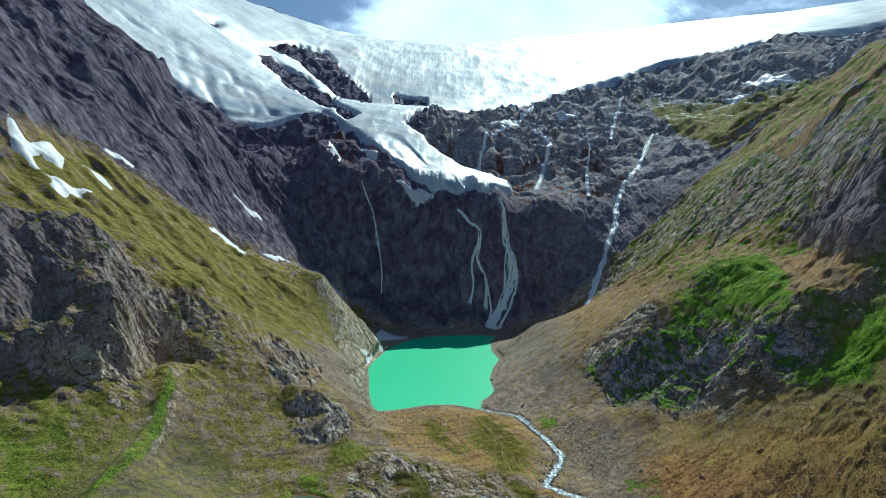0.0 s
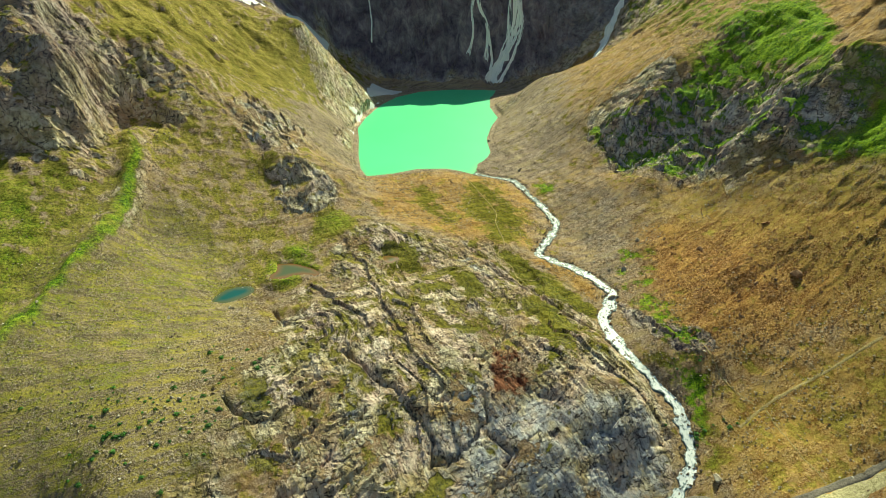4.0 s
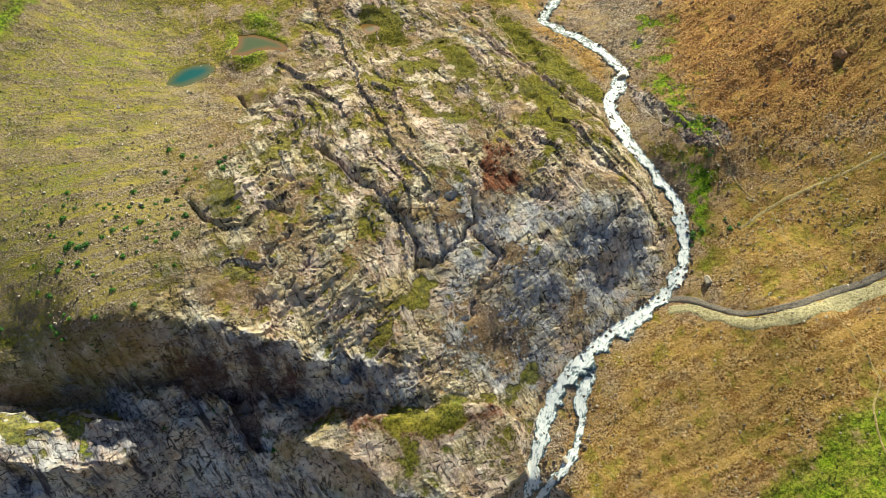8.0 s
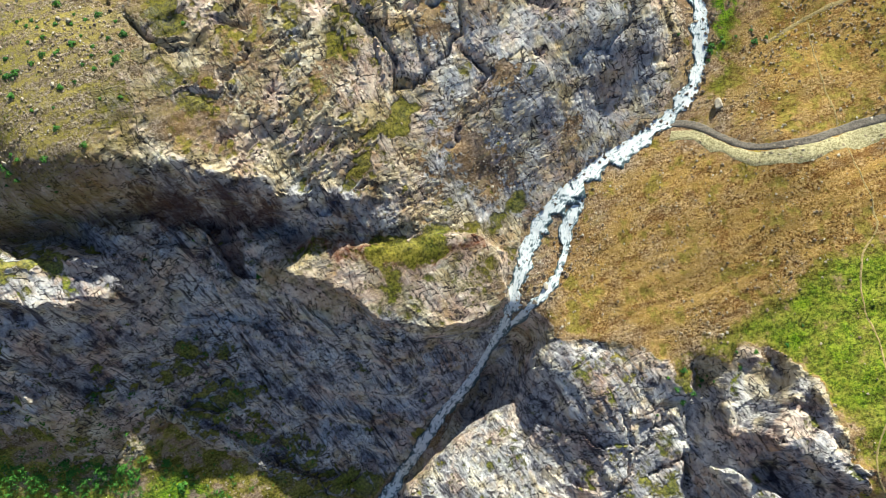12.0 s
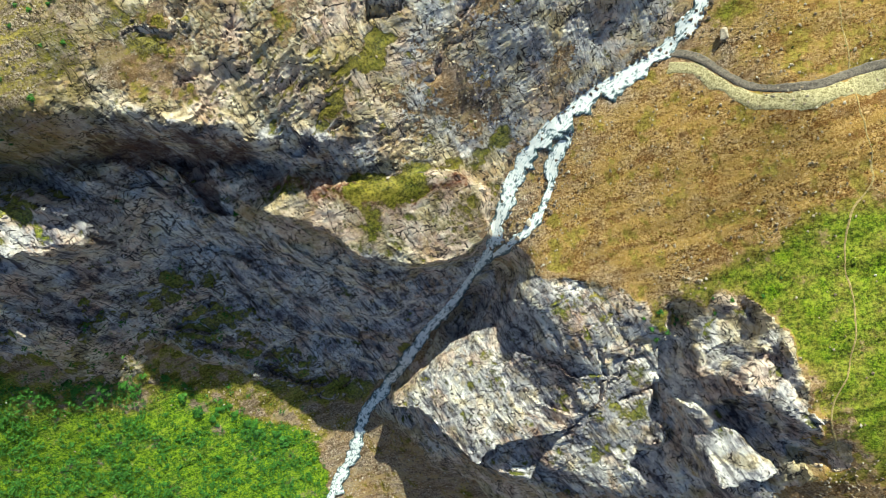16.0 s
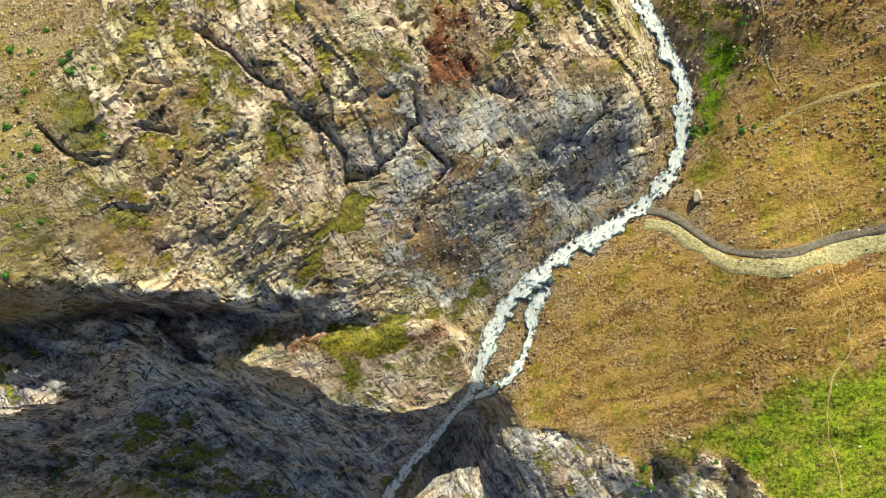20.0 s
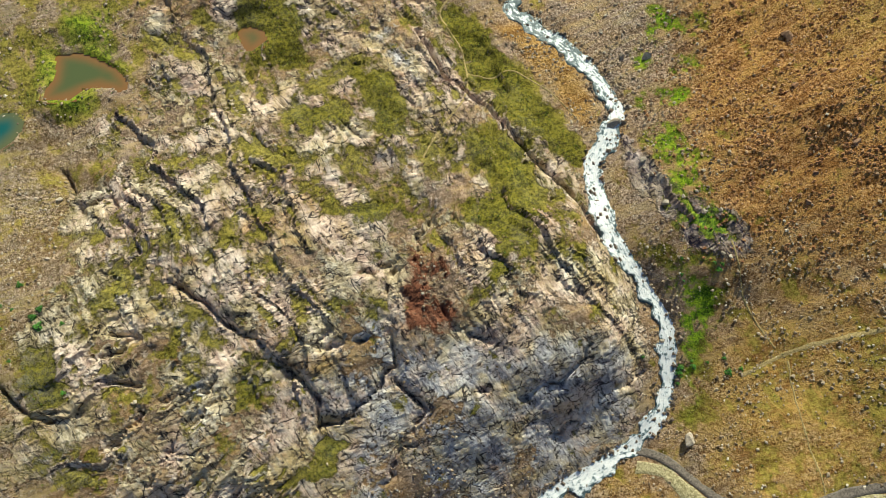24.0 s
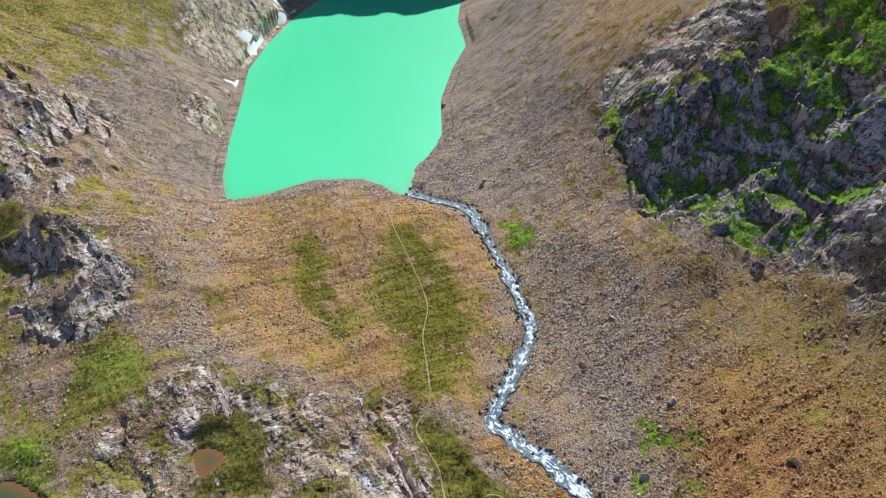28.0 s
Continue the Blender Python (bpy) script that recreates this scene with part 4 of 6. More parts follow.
    for k, t, l in (("fan", 0.70, 0.50), ("dome_scree", 0.34, 0.25), ("dome", 0.30, 0.26), ("cliffs", 0.16, 0.50), ("prow", 0.22, 0.48), ("red_scree", 0.20, 0.20),
                    ("pale_scree", 0.12, 0.2), ("nose_crag", 0.60, 0.72), ("brink", 0.2, 0.4), ("rust_slab", 0.02, 0.2), ("west_green", 0.78, 0.60), ("west_crag", 0.30, 0.45), ("ochre_slab", 0.05, 0.2), ("ochre_bank", 0.05, 0.2), ("tan_slope", 0.36, 0.14), ("tan_upper", 0.48, 0.26), ("grey_face", 0.10, 0.3),
                    ("meadow", 0.86, 0.63), ("knob", 0.22, 0.5), ("low_meadow", 0.90, 0.84), ("dam_streak", 0.78, 0.40), ("dam_green", 0.82, 0.44), ("green_strip", 0.9, 0.50),
                    ("green_patch", 0.92, 0.52), ("tarn_lawn", 0.78, 0.62), ("puddle_lawn", 0.8, 0.42), ("moraine_green", 1.05, 0.68), ("lawn_shelf", 1.1, 0.9),
                    ("east_green", 0.86, 0.85), ("east_green_far", 0.42, 0.7), ("stream_lawn", 0.66, 0.8), ("bank_lawn", 0.62, 0.8)):
        lay(k, t, l)
    for k, t, l in (("moss_east", 0.90, 0.50), ("moss_hollow", 0.92, 0.40), ("moss_shelf", 0.72, 0.36), ("moss_brow", 0.66, 0.36), ("moss_gully", 0.62, 0.36), ("moss_west", 0.85, 0.38),
                    ("moss_rim", 0.85, 0.40), ("rubble_green", 0.46, 0.66), ("tor_lawn", 0.80, 0.58), ("outlet_lawn", 0.75, 0.70), ("pale_strip", 0.05, 0.2)):
        lay(k, t, l)
    turf += zn["dome"] * smooth(y, -225, -165) * 0.06
    turf += (0.20 - turf) * smooth(lake_in, -70, -25) * smooth(y, -15, 10) * 0.75
    for k, t, l in (("west_olive", 0.80, 0.34),):
        lay(k, t, l)
    for k, t, l in (("foot_green", 0.62, 0.46), ("ledge_lawn", 0.68, 0.50), ("slab_lawn", 0.95, 0.45), ("west_shoulder", 0.50, 0.5), ("east_shoulder", 0.2, 0.6), ("scree_apron", 0.1, 0.3)):
        lay(k, t, l)
    ledges = zn["cliffs"] * smooth(0.75 - slope, 0, 0.4)
    turf += ledges * 0.60
    turf = turf - 0.5 * head - 0.6 * west_high - 0.6 * smooth(lake_in, -7, 0) - 0.5 * smooth(5 - brook, 0, 4)
    turf -= far * smooth(z0 + ragged * 60 - 130 * (x > 150), 260, 380)
    m["turf"], m["lush"] = np.clip(turf, 0, 1.2), np.clip(lush, 0, 1)
    warm = np.full(x.shape, 0.42) + smooth(x - 80, 0, 40) * 0.14 - zn["fan"] * 0.30 + zn["red_scree"] * 0.36 - zn["pale_scree"] * 0.10 - zn["nose_crag"] * 0.3 + zn["tan_slope"] * 0.28 + zn["tan_upper"] * 0.2 + zn["ochre_bank"] * 0.45
    m["warm"] = np.clip(warm + dam * 0.25 - 0.30 * smooth(lake_in, -80, -30) * smooth(y, -20, 5), 0, 1)
    gravel = 0.40 - 0.25 * dam - 0.30 * zn["fan"] + 0.45 * zn["dome_scree"] + 0.5 * zn["pale_scree"] + 0.35 * zn["nose_crag"] + 0.15 * zn["red_scree"] + 0.4 * zn["tan_slope"]
    m["stony"] = np.clip(gravel + ragged * 0.9, 0, 1)
    m["snow"] = np.clip(far * (smooth(y, 430, 900) * 0.40 + smooth(z0, 600, 900) * 0.2) * (y > 400), 0, 1)

    # relief: slabs that dip across the dome, parted by creases
    wx, wy = x + fbm(x / 23, y / 23, 3, 101) * 14, y + fbm(x / 23, y / 23, 3, 111) * 14
    gx2, gy2 = x + fbm(x / 34, y / 34, 4, 121, 0.5) * 28, y + fbm(x / 34, y / 34, 4, 123, 0.5) * 28

    def strata(across, along, seed):
        """Slabs that lap over one another with broken fronts, cut by long creases and short cross joints."""
        crease = np.abs(fbm(across / 15, along / 60, 4, seed))
        fine = np.abs(fbm(across / 6 + 40, along / 24, 3, seed + 2))
        cross = np.abs(fbm(across / 26 + 9, along / 11, 3, seed + 4))
        out = -0.8 * (1 - smooth(crease, 0.0, 0.016)) - 0.5 * (1 - smooth(fine, 0, 0.03)) - 0.7 * (1 - smooth(cross, 0, 0.02))
        for size, rise, kept in ((17.0, 1.4, 0.46), (8.0, 0.9, 0.47), (3.4, 0.4, 0.46)):
            lap = (across + fbm(across / (2 * size), along / (4 * size), 3, seed + 6) * 2.2 * size) / size
            row = np.floor(lap)
            cut = (along + 2.3 * size * lattice(row, row * 0, seed + 8)) / (3.1 * size) + fbm(across / size, along / (2 * size), 2, seed + 10) * 0.5
            own = lattice(row, np.floor(cut), seed + 12)
            part_ = smooth(fbm(across / (3 * size), along / (5 * size), 3, seed + 14) + 0.5, kept - 0.06, kept + 0.10)
            out = out + part_ * rise * ((0.5 - smooth(lap - row, 0.10, 1.0)) * (0.5 + 0.8 * own) + (own - 0.5) * 0.5 + (cut % 1.0 - 0.5) * (own - 0.5) * 0.8)
        return out, crease

    carved, crease = strata(gx2 * 0.85 + gy2 * 0.52, gy2 * 0.85 - gx2 * 0.52, 41)
    carved2, crease2 = strata(gy2 * 0.75 - gx2 * 0.66, gx2 * 0.75 + gy2 * 0.66, 241)
    turned = zone(jx, jy, [(-170, -225), (-95, -225), (-55, -245), (-25, -262), (10, -240), (60, -225), (90, -250), (20, -330), (-170, -330)], 10)
    carved += (carved2 - carved) * turned
    crease3 = np.minimum(crease, crease2)
    carved += fbm(wx / 9, wy / 9, 4, 15, 0.6) * 2.4
    carved = carved * (1 - 0.55 * zn["grey_face"]) + fbm(wx / 34, wy / 34, 3, 9, 0.5) * 6.0
    near_rock = np.maximum(zone(jx, jy, ZONES["dome"], 14), smooth(m["rock"], 0.3, 0.9)) * (1 - far) * (1 - 0.75 * zn["dome_scree"])
    wall = np.clip(zn["cliffs"] + zn["prow"] * 0.7, 0, 1)
    ribs = ridged((wx + 0.35 * z0) / 19, (wy + 0.6 * z0) / 60, 3, 77) - 0.55
    level = (z0 + fbm(x / 45, y / 45, 3, 8) * 34) / 21
    shelf = (np.floor(level) + smooth(level % 1.0, 0.25, 0.75) - level) * 21 * 0.75
    level2 = (z0 + 0.12 * x + fbm(x / 25, y / 25, 3, 18) * 16) / 7.5
    shelf += (np.floor(level2) + smooth(level2 % 1.0, 0.3, 0.7) - level2) * 7.5 * 0.35
    z = z0 + quiet * near_rock * (carved * (1 - 0.25 * wall) * (1 - 0.45 * zn["prow"]) * (1 - 0.4 * zn["lit_band"]) + wall * (1 - 0.85 * zn["lit_band"]) * (ribs * (3.0 - 1.8 * zn["prow"]) + shelf * 0.5 + (blocks((wx + 0.5 * z0) / 26, (wy + 0.3 * wx) / 15, 141)[2] * 5 + blocks((wx + 0.4 * z0) / 11, (wy - 0.3 * wx) / 8, 143)[2] * 2.0) * (1 - 0.4 * zn["prow"])))
    dip_a, dip_b = 0.8 * wx + 0.6 * wy, 0.6 * wx - 0.8 * wy
    z += quiet * zn["cliffs"] * (1 - zn["lit_band"]) * ((ridged(dip_a / 9, dip_b / 90, 3, 231) - 0.5) * 3.6 + (ridged(dip_a / 3.6, dip_b / 40, 2, 233) - 0.5) * 0.6)
    step = (z0 + fbm(x / 20, y / 20, 3, 28) * 9) / 6.5
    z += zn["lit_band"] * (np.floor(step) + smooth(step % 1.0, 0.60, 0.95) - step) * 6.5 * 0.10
    soil = (1 - near_rock) * (1 - far)
    z += quiet * soil * (fbm(x / 30, y / 30, 4, 21) * 3.0 + fbm(x / 6, y / 6, 4, 31, 0.6) * 1.1)
    sx, sy = x + fbm(x / 6, y / 6, 3, 211, 0.6) * 4, y + fbm(x / 6, y / 6, 3, 213, 0.6) * 4
    for key, (ring, (cx, cy, cz), east_rise, north_rise) in SLABS.items():
        w = zone(sx, sy, ring, 1.3)
        plane = cz + (x - cx) * east_rise + (y - cy) * north_rise
        z += w * (plane + (z - z0) * KEEP.get(key, 0.4) - z)
    jitter = fbm(x / 4, y / 4, 3, 171) * 3.5
    for line in FISSURES.values():
        px, py = [p[0] for p in line], [p[1] for p in line]
        near = (x > min(px) - 12) & (x < max(px) + 12) & (y > min(py) - 12) & (y < max(py) + 12)
        d = np.abs(line_gap(x[near] + jitter[near], y[near] - jitter[near], line)[0])
        z[near] -= (3.0 * np.exp(-((d / 0.65) ** 2)) + 1.0 * np.exp(-((d / 3.0) ** 2))) * smooth(fbm(x[near] / 9, y[near] / 9, 3, 173), -0.22, 0.10)
    south = np.interp(x + jitter, [p[0] for p in BRINK], [p[1] for p in BRINK]) + jitter - y
    brow = smooth(-56 - x, 0, 10) * smooth(x, -230, -190)
    z += (1 + 5 * smooth(x, -132, -112)) * smooth(south, -17, -0.5) * smooth(2.2 - south, 0, 2.2) * brow
    z -= 11 * smooth(south, 0, 2.2) * smooth(20 - south, 0, 15) * brow
    groove = line_gap(x + jitter, y + jitter, RIM_GROOVE)[0]
    z -= 4.5 * np.exp(-((groove / 3.0) ** 2)) * zn["cliffs"]
    crest = line_gap(jx * 0.3 + x * 0.7, jy * 0.3 + y * 0.7, MORAINE)[0]
    z += 3.2 * np.exp(-((crest / 6.0) ** 2)) - 3.0 * np.exp(-(((crest - 14) / 9) ** 2)) * (x < -200)
    z += (smooth(-150 - x, 0, 60) * smooth(z0, 20, 60) + smooth(x - 125, 0, 50) * smooth(z0, 10, 50)) * (1 - far) * (fbm(wx / 6, wy / 6, 4, 181, 0.6) * 1.6 + blocks(wx / 8, wy / 8, 183)[2] * 1.6)
    # gullies that run down the slopes on both sides
    g_west = ridged((wy + 0.30 * wx) / 30, (wx - 0.3 * wy) / 120, 6, 51) - 0.6
    z += smooth(-140 - x, 0, 60) * smooth(z0, 25, 90) * g_west * (12 + 22 * smooth(z0, 120, 300)) * (1 - 0.6 * far)
    z += smooth(-140 - x, 0, 60) * smooth(z0, 20, 70) * (fbm(wx / 22, wy / 22, 5, 53, 0.6) * 11)
    g_east = ridged((wy - 0.25 * wx) / 26, (wx + 0.25 * wy) / 110, 4, 61) - 0.6
    z += smooth(x - 120, 0, 60) * smooth(z0, 5, 60) * g_east * (5 + 2 * smooth(z0, 110, 260)) * (1 - 0.5 * far)
    z += smooth(x - 130, 0, 60) * smooth(z0, 15, 60) * (fbm(wx / 20, wy / 20, 5, 63, 0.5) * (7 - 4 * smooth(z0, 90, 200)))
    rills = ridged((wy * 0.92 - wx * 0.38) / 7, (wx * 0.92 + wy * 0.38) / 90, 3, 67) - 0.6
    z += zn["tan_slope"] * quiet * ((ridged((wy * 0.9 - wx * 0.42) / 5, (wx * 0.9 + wy * 0.42) / 60, 3, 251) - 0.5) * 1.3)
    z += zn["red_scree"] * rills * 2.2 + smooth(x - 100, 0, 30) * smooth(-190 - y, 0, 40) * rills * 0.9
    z += zn["nose_crag"] * quiet * ((ridged(wx / 24, wy / 24, 5, 88) - 0.5) * 10 + (blocks(wx / 7, wy / 9, 33)[1] - 0.5) * 3 + blocks(wx / 11, wy / 14, 35)[2] * 5)
    z += zn["tor"] * ((ridged(wx / 15, wy / 15, 4, 89) - 0.5) * 3 + blocks(wx / 7, wy / 8, 36)[2] * 2.6)
    z += zn["west_crag"] * ((ridged((wx + wy) / 20, (wy - wx) / 44, 4, 96) - 0.5) * 6 + blocks((wx + wy) / 9, (wy - wx) / 16, 38)[2] * 4)
    z += zn["knob"] * (3.0 + blocks(wx / 8, wy / 9, 39)[2] * 4)
    z -= 22 * np.exp(-(line_gap(x, y, SLOT)[0] / 7.0) ** 2)
    z += zn["west_shoulder"] * (16 + (ridged(wx / 40, wy / 60, 4, 191) - 0.5) * 20) + zn["east_shoulder"] * 16
    for line in GULLIES:
        z -= 7 * np.exp(-(line_gap(jx, jy, line)[0] / 3.6) ** 2)
    # the high mountains
    ice = zone(x, y, GLACIER, 14)
    for ring in NUNATAKS:
        ice = ice * (1 - zone(x, y, ring, 9))
    z = z0 + (z - z0) * (1 - 0.92 * ice)
    rib_x = x + fbm(x / 60, z0 / 60, 3, 72) * 40
    wall_ribs = ridged(rib_x / 42, z0 / 170, 5, 71) - 0.6
    z += head * smooth(465 - y, 0, 40) * smooth(z0, 6, 40) * (wall_ribs * 24 + fbm(x / 16, z0 / 16, 4, 73) * 9)
    peaks = (ridged(wx / 190, wy / 240, 5, 91) - 0.6) * 60 + (ridged(wx / 60, wy / 75, 4, 95) - 0.6) * 16 + fbm(wx / 26, wy / 26, 3, 93) * 6
    z += far * peaks * smooth(z0, 150, 260) * (1 - 0.85 * ice)
    tier = (z + fbm(x / 110, y / 110, 4, 221, 0.6) * 170) / 34
    z += far * smooth(y, 425, 470) * (1 - ice) * (np.floor(tier) + smooth(tier % 1.0, 0.45, 0.95) - tier) * 34 * 0.7 * smooth(fbm(x / 160, y / 160, 3, 225), -0.25, 0.05)
    m["ice"] = ice
    # lake basin, stream bed and road bench
    z = np.where(lake_in > -5, np.minimum(z, 0.15 - lake_in * 0.28), z)
    rim = 0.3 + np.minimum(-lake_in, 8) * 0.1 - 60 * smooth(7 - brook, 0, 6) - 900 * smooth(-lake_in, 8, 22)
    z = np.where(lake_in < -1, np.maximum(z, rim), z)
    z -= 1.5 * np.exp(-(brook / 4.0) ** 2)
    road = line_gap(x, y, ROAD)[0]
    z -= 0.5 * np.exp(-(road / 2.4) ** 2)
    # bare rock breaks out where the ground is steep, turf keeps to the gentler ground
    fy, fx = np.gradient(z, GY, GX)
    sheer = np.hypot(fx, fy)
    m["snow"] = np.clip(m["snow"] * 0.7 + far * smooth(y, 430, 800) * smooth(0.5 - sheer, 0, 0.35) * 0.50, 0, 1)
    m["rock"] = np.clip(np.maximum(m["rock"], smooth(sheer + ragged * 0.2 - 0.7 * np.maximum(east, zn["west_olive"]), 0.95, 1.35) * (1 - 0.5 * zn["fan"]) * smooth(-lake_in, 4, 16)), 0, 1)
    m["turf"] = np.clip(m["turf"] - 0.45 * smooth(sheer - 0.4 * np.maximum.reduce([east, zn["nose_crag"], zn["west_olive"]]), 0.8, 1.4) + 0.22 * near_rock * smooth(0.10 - np.minimum(crease, crease3), 0, 0.07) * smooth(0.8 - sheer, 0, 0.3), 0, 1.2)
    # broken, uneven stone
    broken = smooth(m["rock"], 0.35, 0.7) * quiet * smooth(m["turf"], 0.7, 0.4)
    z += broken * (lattice(x * 7.3, y * 5.1, 301) - 0.5) * 0.07 * (1 - far)
    dx, dy = np.gradient(GX)[None], np.gradient(GY)[:, None]
    x = x + broken * (lattice(x * 3.7, y * 9.1, 303) - 0.5) * 0.3 * (1 - 0.8 * far) * dx
    y = y + broken * (lattice(x * 5.9, y * 2.3, 307) - 0.5) * 0.3 * (1 - 0.8 * far) * dy
    m["broken"] = broken
    return x, y, z, m, slope


LX, LY, LZ, COVER, SLOPE = shape_ground()


def at_grid(field, x, y):
    x, y = np.asarray(x, float), np.asarray(y, float)
    i, j = np.clip(np.searchsorted(GX, x) - 1, 0, len(GX) - 2), np.clip(np.searchsorted(GY, y) - 1, 0, len(GY) - 2)
    u, v = np.clip((x - GX[i]) / (GX[i + 1] - GX[i]), 0, 1), np.clip((y - GY[j]) / (GY[j + 1] - GY[j]), 0, 1)
    return (field[j, i] * (1 - u) + field[j, i + 1] * u) * (1 - v) + (field[j + 1, i] * (1 - u) + field[j + 1, i + 1] * u) * v


def height(x, y):
    return at_grid(LZ, x, y)


def mesh_from(name, verts, faces, material, sides=4, smooth_faces=True):
    """A mesh from arrays: verts n x 3, faces n x sides."""
    me = bpy.data.meshes.new(name)
    verts, faces = np.asarray(verts, np.float32), np.asarray(faces, np.int32)
    me.vertices.add(len(verts)), me.vertices.foreach_set("co", verts.ravel())
    me.loops.add(faces.size), me.loops.foreach_set("vertex_index", faces.ravel())
    me.polygons.add(len(faces))
    me.polygons.foreach_set("loop_start", np.arange(len(faces), dtype=np.int32) * sides)
    me.polygons.foreach_set("use_smooth", np.full(len(faces), smooth_faces))
    me.update(calc_edges=True)
    me.materials.append(material)
    return me


def give(me, name, values):
    me.attributes.new(name, "FLOAT", "POINT").data.foreach_set("value", np.asarray(values, np.float32).ravel())


def sheet_faces(rows, cols):
    k = np.arange(rows * cols).reshape(rows, cols)
    return np.stack([k[:-1, :-1], k[:-1, 1:], k[1:, 1:], k[1:, :-1]], -1).reshape(-1, 4)


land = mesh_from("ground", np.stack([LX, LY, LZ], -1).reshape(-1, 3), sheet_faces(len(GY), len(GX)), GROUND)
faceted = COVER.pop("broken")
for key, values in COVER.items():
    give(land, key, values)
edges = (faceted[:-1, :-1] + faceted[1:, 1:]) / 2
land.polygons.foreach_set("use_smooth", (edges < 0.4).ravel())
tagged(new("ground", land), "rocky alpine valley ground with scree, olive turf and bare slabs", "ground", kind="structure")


# ---- water ----
def build_lake():
    xs, ys = np.arange(-116, 52, 1.5), np.arange(-14, 316, 1.5)
    x, y = np.meshgrid(xs, ys)
    inside = inside_gap(x, y, SHORE)
    f = sheet_faces(len(ys), len(xs))
    f = f[(inside.ravel()[f] > -3.2).all(1)]
    used, f = np.unique(f, return_inverse=True)
    f = f.reshape(-1, 4)
    pts = np.stack([x, y, np.zeros(x.shape)], -1).reshape(-1, 3)[used]
    me = mesh_from("lake", pts, f, LAKE)
    give(me, "shallow", smooth(5 - inside, 0, 6).ravel()[used] * smooth(40 - y, 0, 30).ravel()[used])
    return tagged(new("lake", me), "milky turquoise glacial lake below a dark headwall", "lake", kind="structure")


build_lake()


def spline(pts, gap):
    """Points along a rounded line (Catmull-Rom), about gap apart."""
    p = [np.array(q, float) for q in pts]
    p = [2 * p[0] - p[1]] + p + [2 * p[-1] - p[-2]]
    out = []
    for a, b, c, d in zip(p, p[1:], p[2:], p[3:]):
        n = max(1, int(np.linalg.norm(c - b) / gap))
        for k in range(n):
            t = k / n
            out.append(0.5 * (2 * b + (c - a) * t + (2 * a - 5 * b + 4 * c - d) * t * t + (3 * b - a - 3 * c + d) * t**3))
    return np.array(out + [p[-2]])


def ribbon(name, line, width, lift, material, across=6, gap=1.2, seed=1, ragged=0.35, level=0.5, arch=0.0, froth=0.5):
    """A band that lies on the ground along a line; width: a number, or (start, end)."""
    c = spline(line, gap)
    way = np.gradient(c, axis=0)
    way /= np.linalg.norm(way, axis=1)[:, None] + 1e-9
    side = np.stack([-way[:, 1], way[:, 0]], 1)
    run = np.r_[0, np.cumsum(np.linalg.norm(np.diff(c, axis=0), axis=1))]
    w0, w1 = width if hasattr(width, "__len__") else (width, width)
    wide = (w0 + (w1 - w0) * run / run[-1]) / 2
    s = np.linspace(-1, 1, across + 1)
    left = wide * (1 + ragged * 2 * fbm(run / 5, run * 0 + 3.1, 3, seed))
    right = wide * (1 + ragged * 2 * fbm(run / 5, run * 0 + 8.1, 3, seed + 9))
    left, right = left + wide * ragged * fbm(run / 2.6, run * 0, 2, seed + 2) * 0.9, right + wide * ragged * fbm(run / 2.6, run * 0, 2, seed + 5) * 0.9
    off = np.where(s[None] < 0, s[None] * left[:, None], s[None] * right[:, None])
    x, y = c[:, :1] + off * side[:, :1], c[:, 1:2] + off * side[:, 1:2]
    z = height(x, y)
    mid = height(c[:, 0], c[:, 1])[:, None]
    z = np.where(z > mid, z + (mid - z) * level, z + (mid - z) * level) + lift
    z = z + arch * (1 - s[None] ** 2) * wide[:, None] + fbm(x / 1.5, y / 1.5, 3, seed + 4) * min(lift, 0.5)
    z[:, 0] -= lift * 1.6
    z[:, -1] -= lift * 1.6
    pts = np.stack([x, y, z], -1).reshape(-1, 3)
    f = sheet_faces(len(c), across + 1)
    me = mesh_from(name, pts, f, material)
    uv = me.uv_layers.new(name="UVMap")
    coords = np.stack([np.repeat(run[:, None], across + 1, 1), off], -1).reshape(-1, 2)
    uv.data.foreach_set("uv", coords[f.ravel()].astype(np.float32).ravel())
    froth = np.asarray(froth(c[:, 0], c[:, 1]) if callable(froth) else np.full(len(c), froth))
    give(me, "froth", np.repeat(froth, across + 1) - 0.16 * np.tile(np.abs(s) ** 3, len(c)))
    return new(name, me)


def brook_froth(x, y):
    return 0.43 + 0.08 * smooth(-120 - y, 0, 40) + 0.04 * smooth(-30 - y, 0, 30)


tagged(ribbon("stream", STREAM, (5.0, 9.2), 0.6, FOAM, 12, 0.7, 3, 0.8, 0.6, 0.0, brook_froth), "foaming white glacial stream over boulders", "stream", kind="structure")
tagged(ribbon("stream", WEST_ARM, (11.5, 6.0), 0.7, FOAM, 10, 0.7, 5, 0.9, 0.5, 0.0, 0.535), "white stream arm rushing down bare rock", "stream", kind="structure")
tagged(ribbon("stream", EAST_ARM, (5.0, 3.4), 0.7, FOAM, 8, 0.7, 7, 0.9, 0.5, 0.0, 0.535), "narrow white stream arm beside a gravel bar", "stream", kind="structure")
tagged(ribbon("waterfall", GORGE, (4.6, 8.0), 1.2, FOAM, 8, 0.8, 9, 0.7, 0.8, 0.2, 0.53), "blue-white waterfall plunging down a narrow gorge", "waterfall", kind="structure")


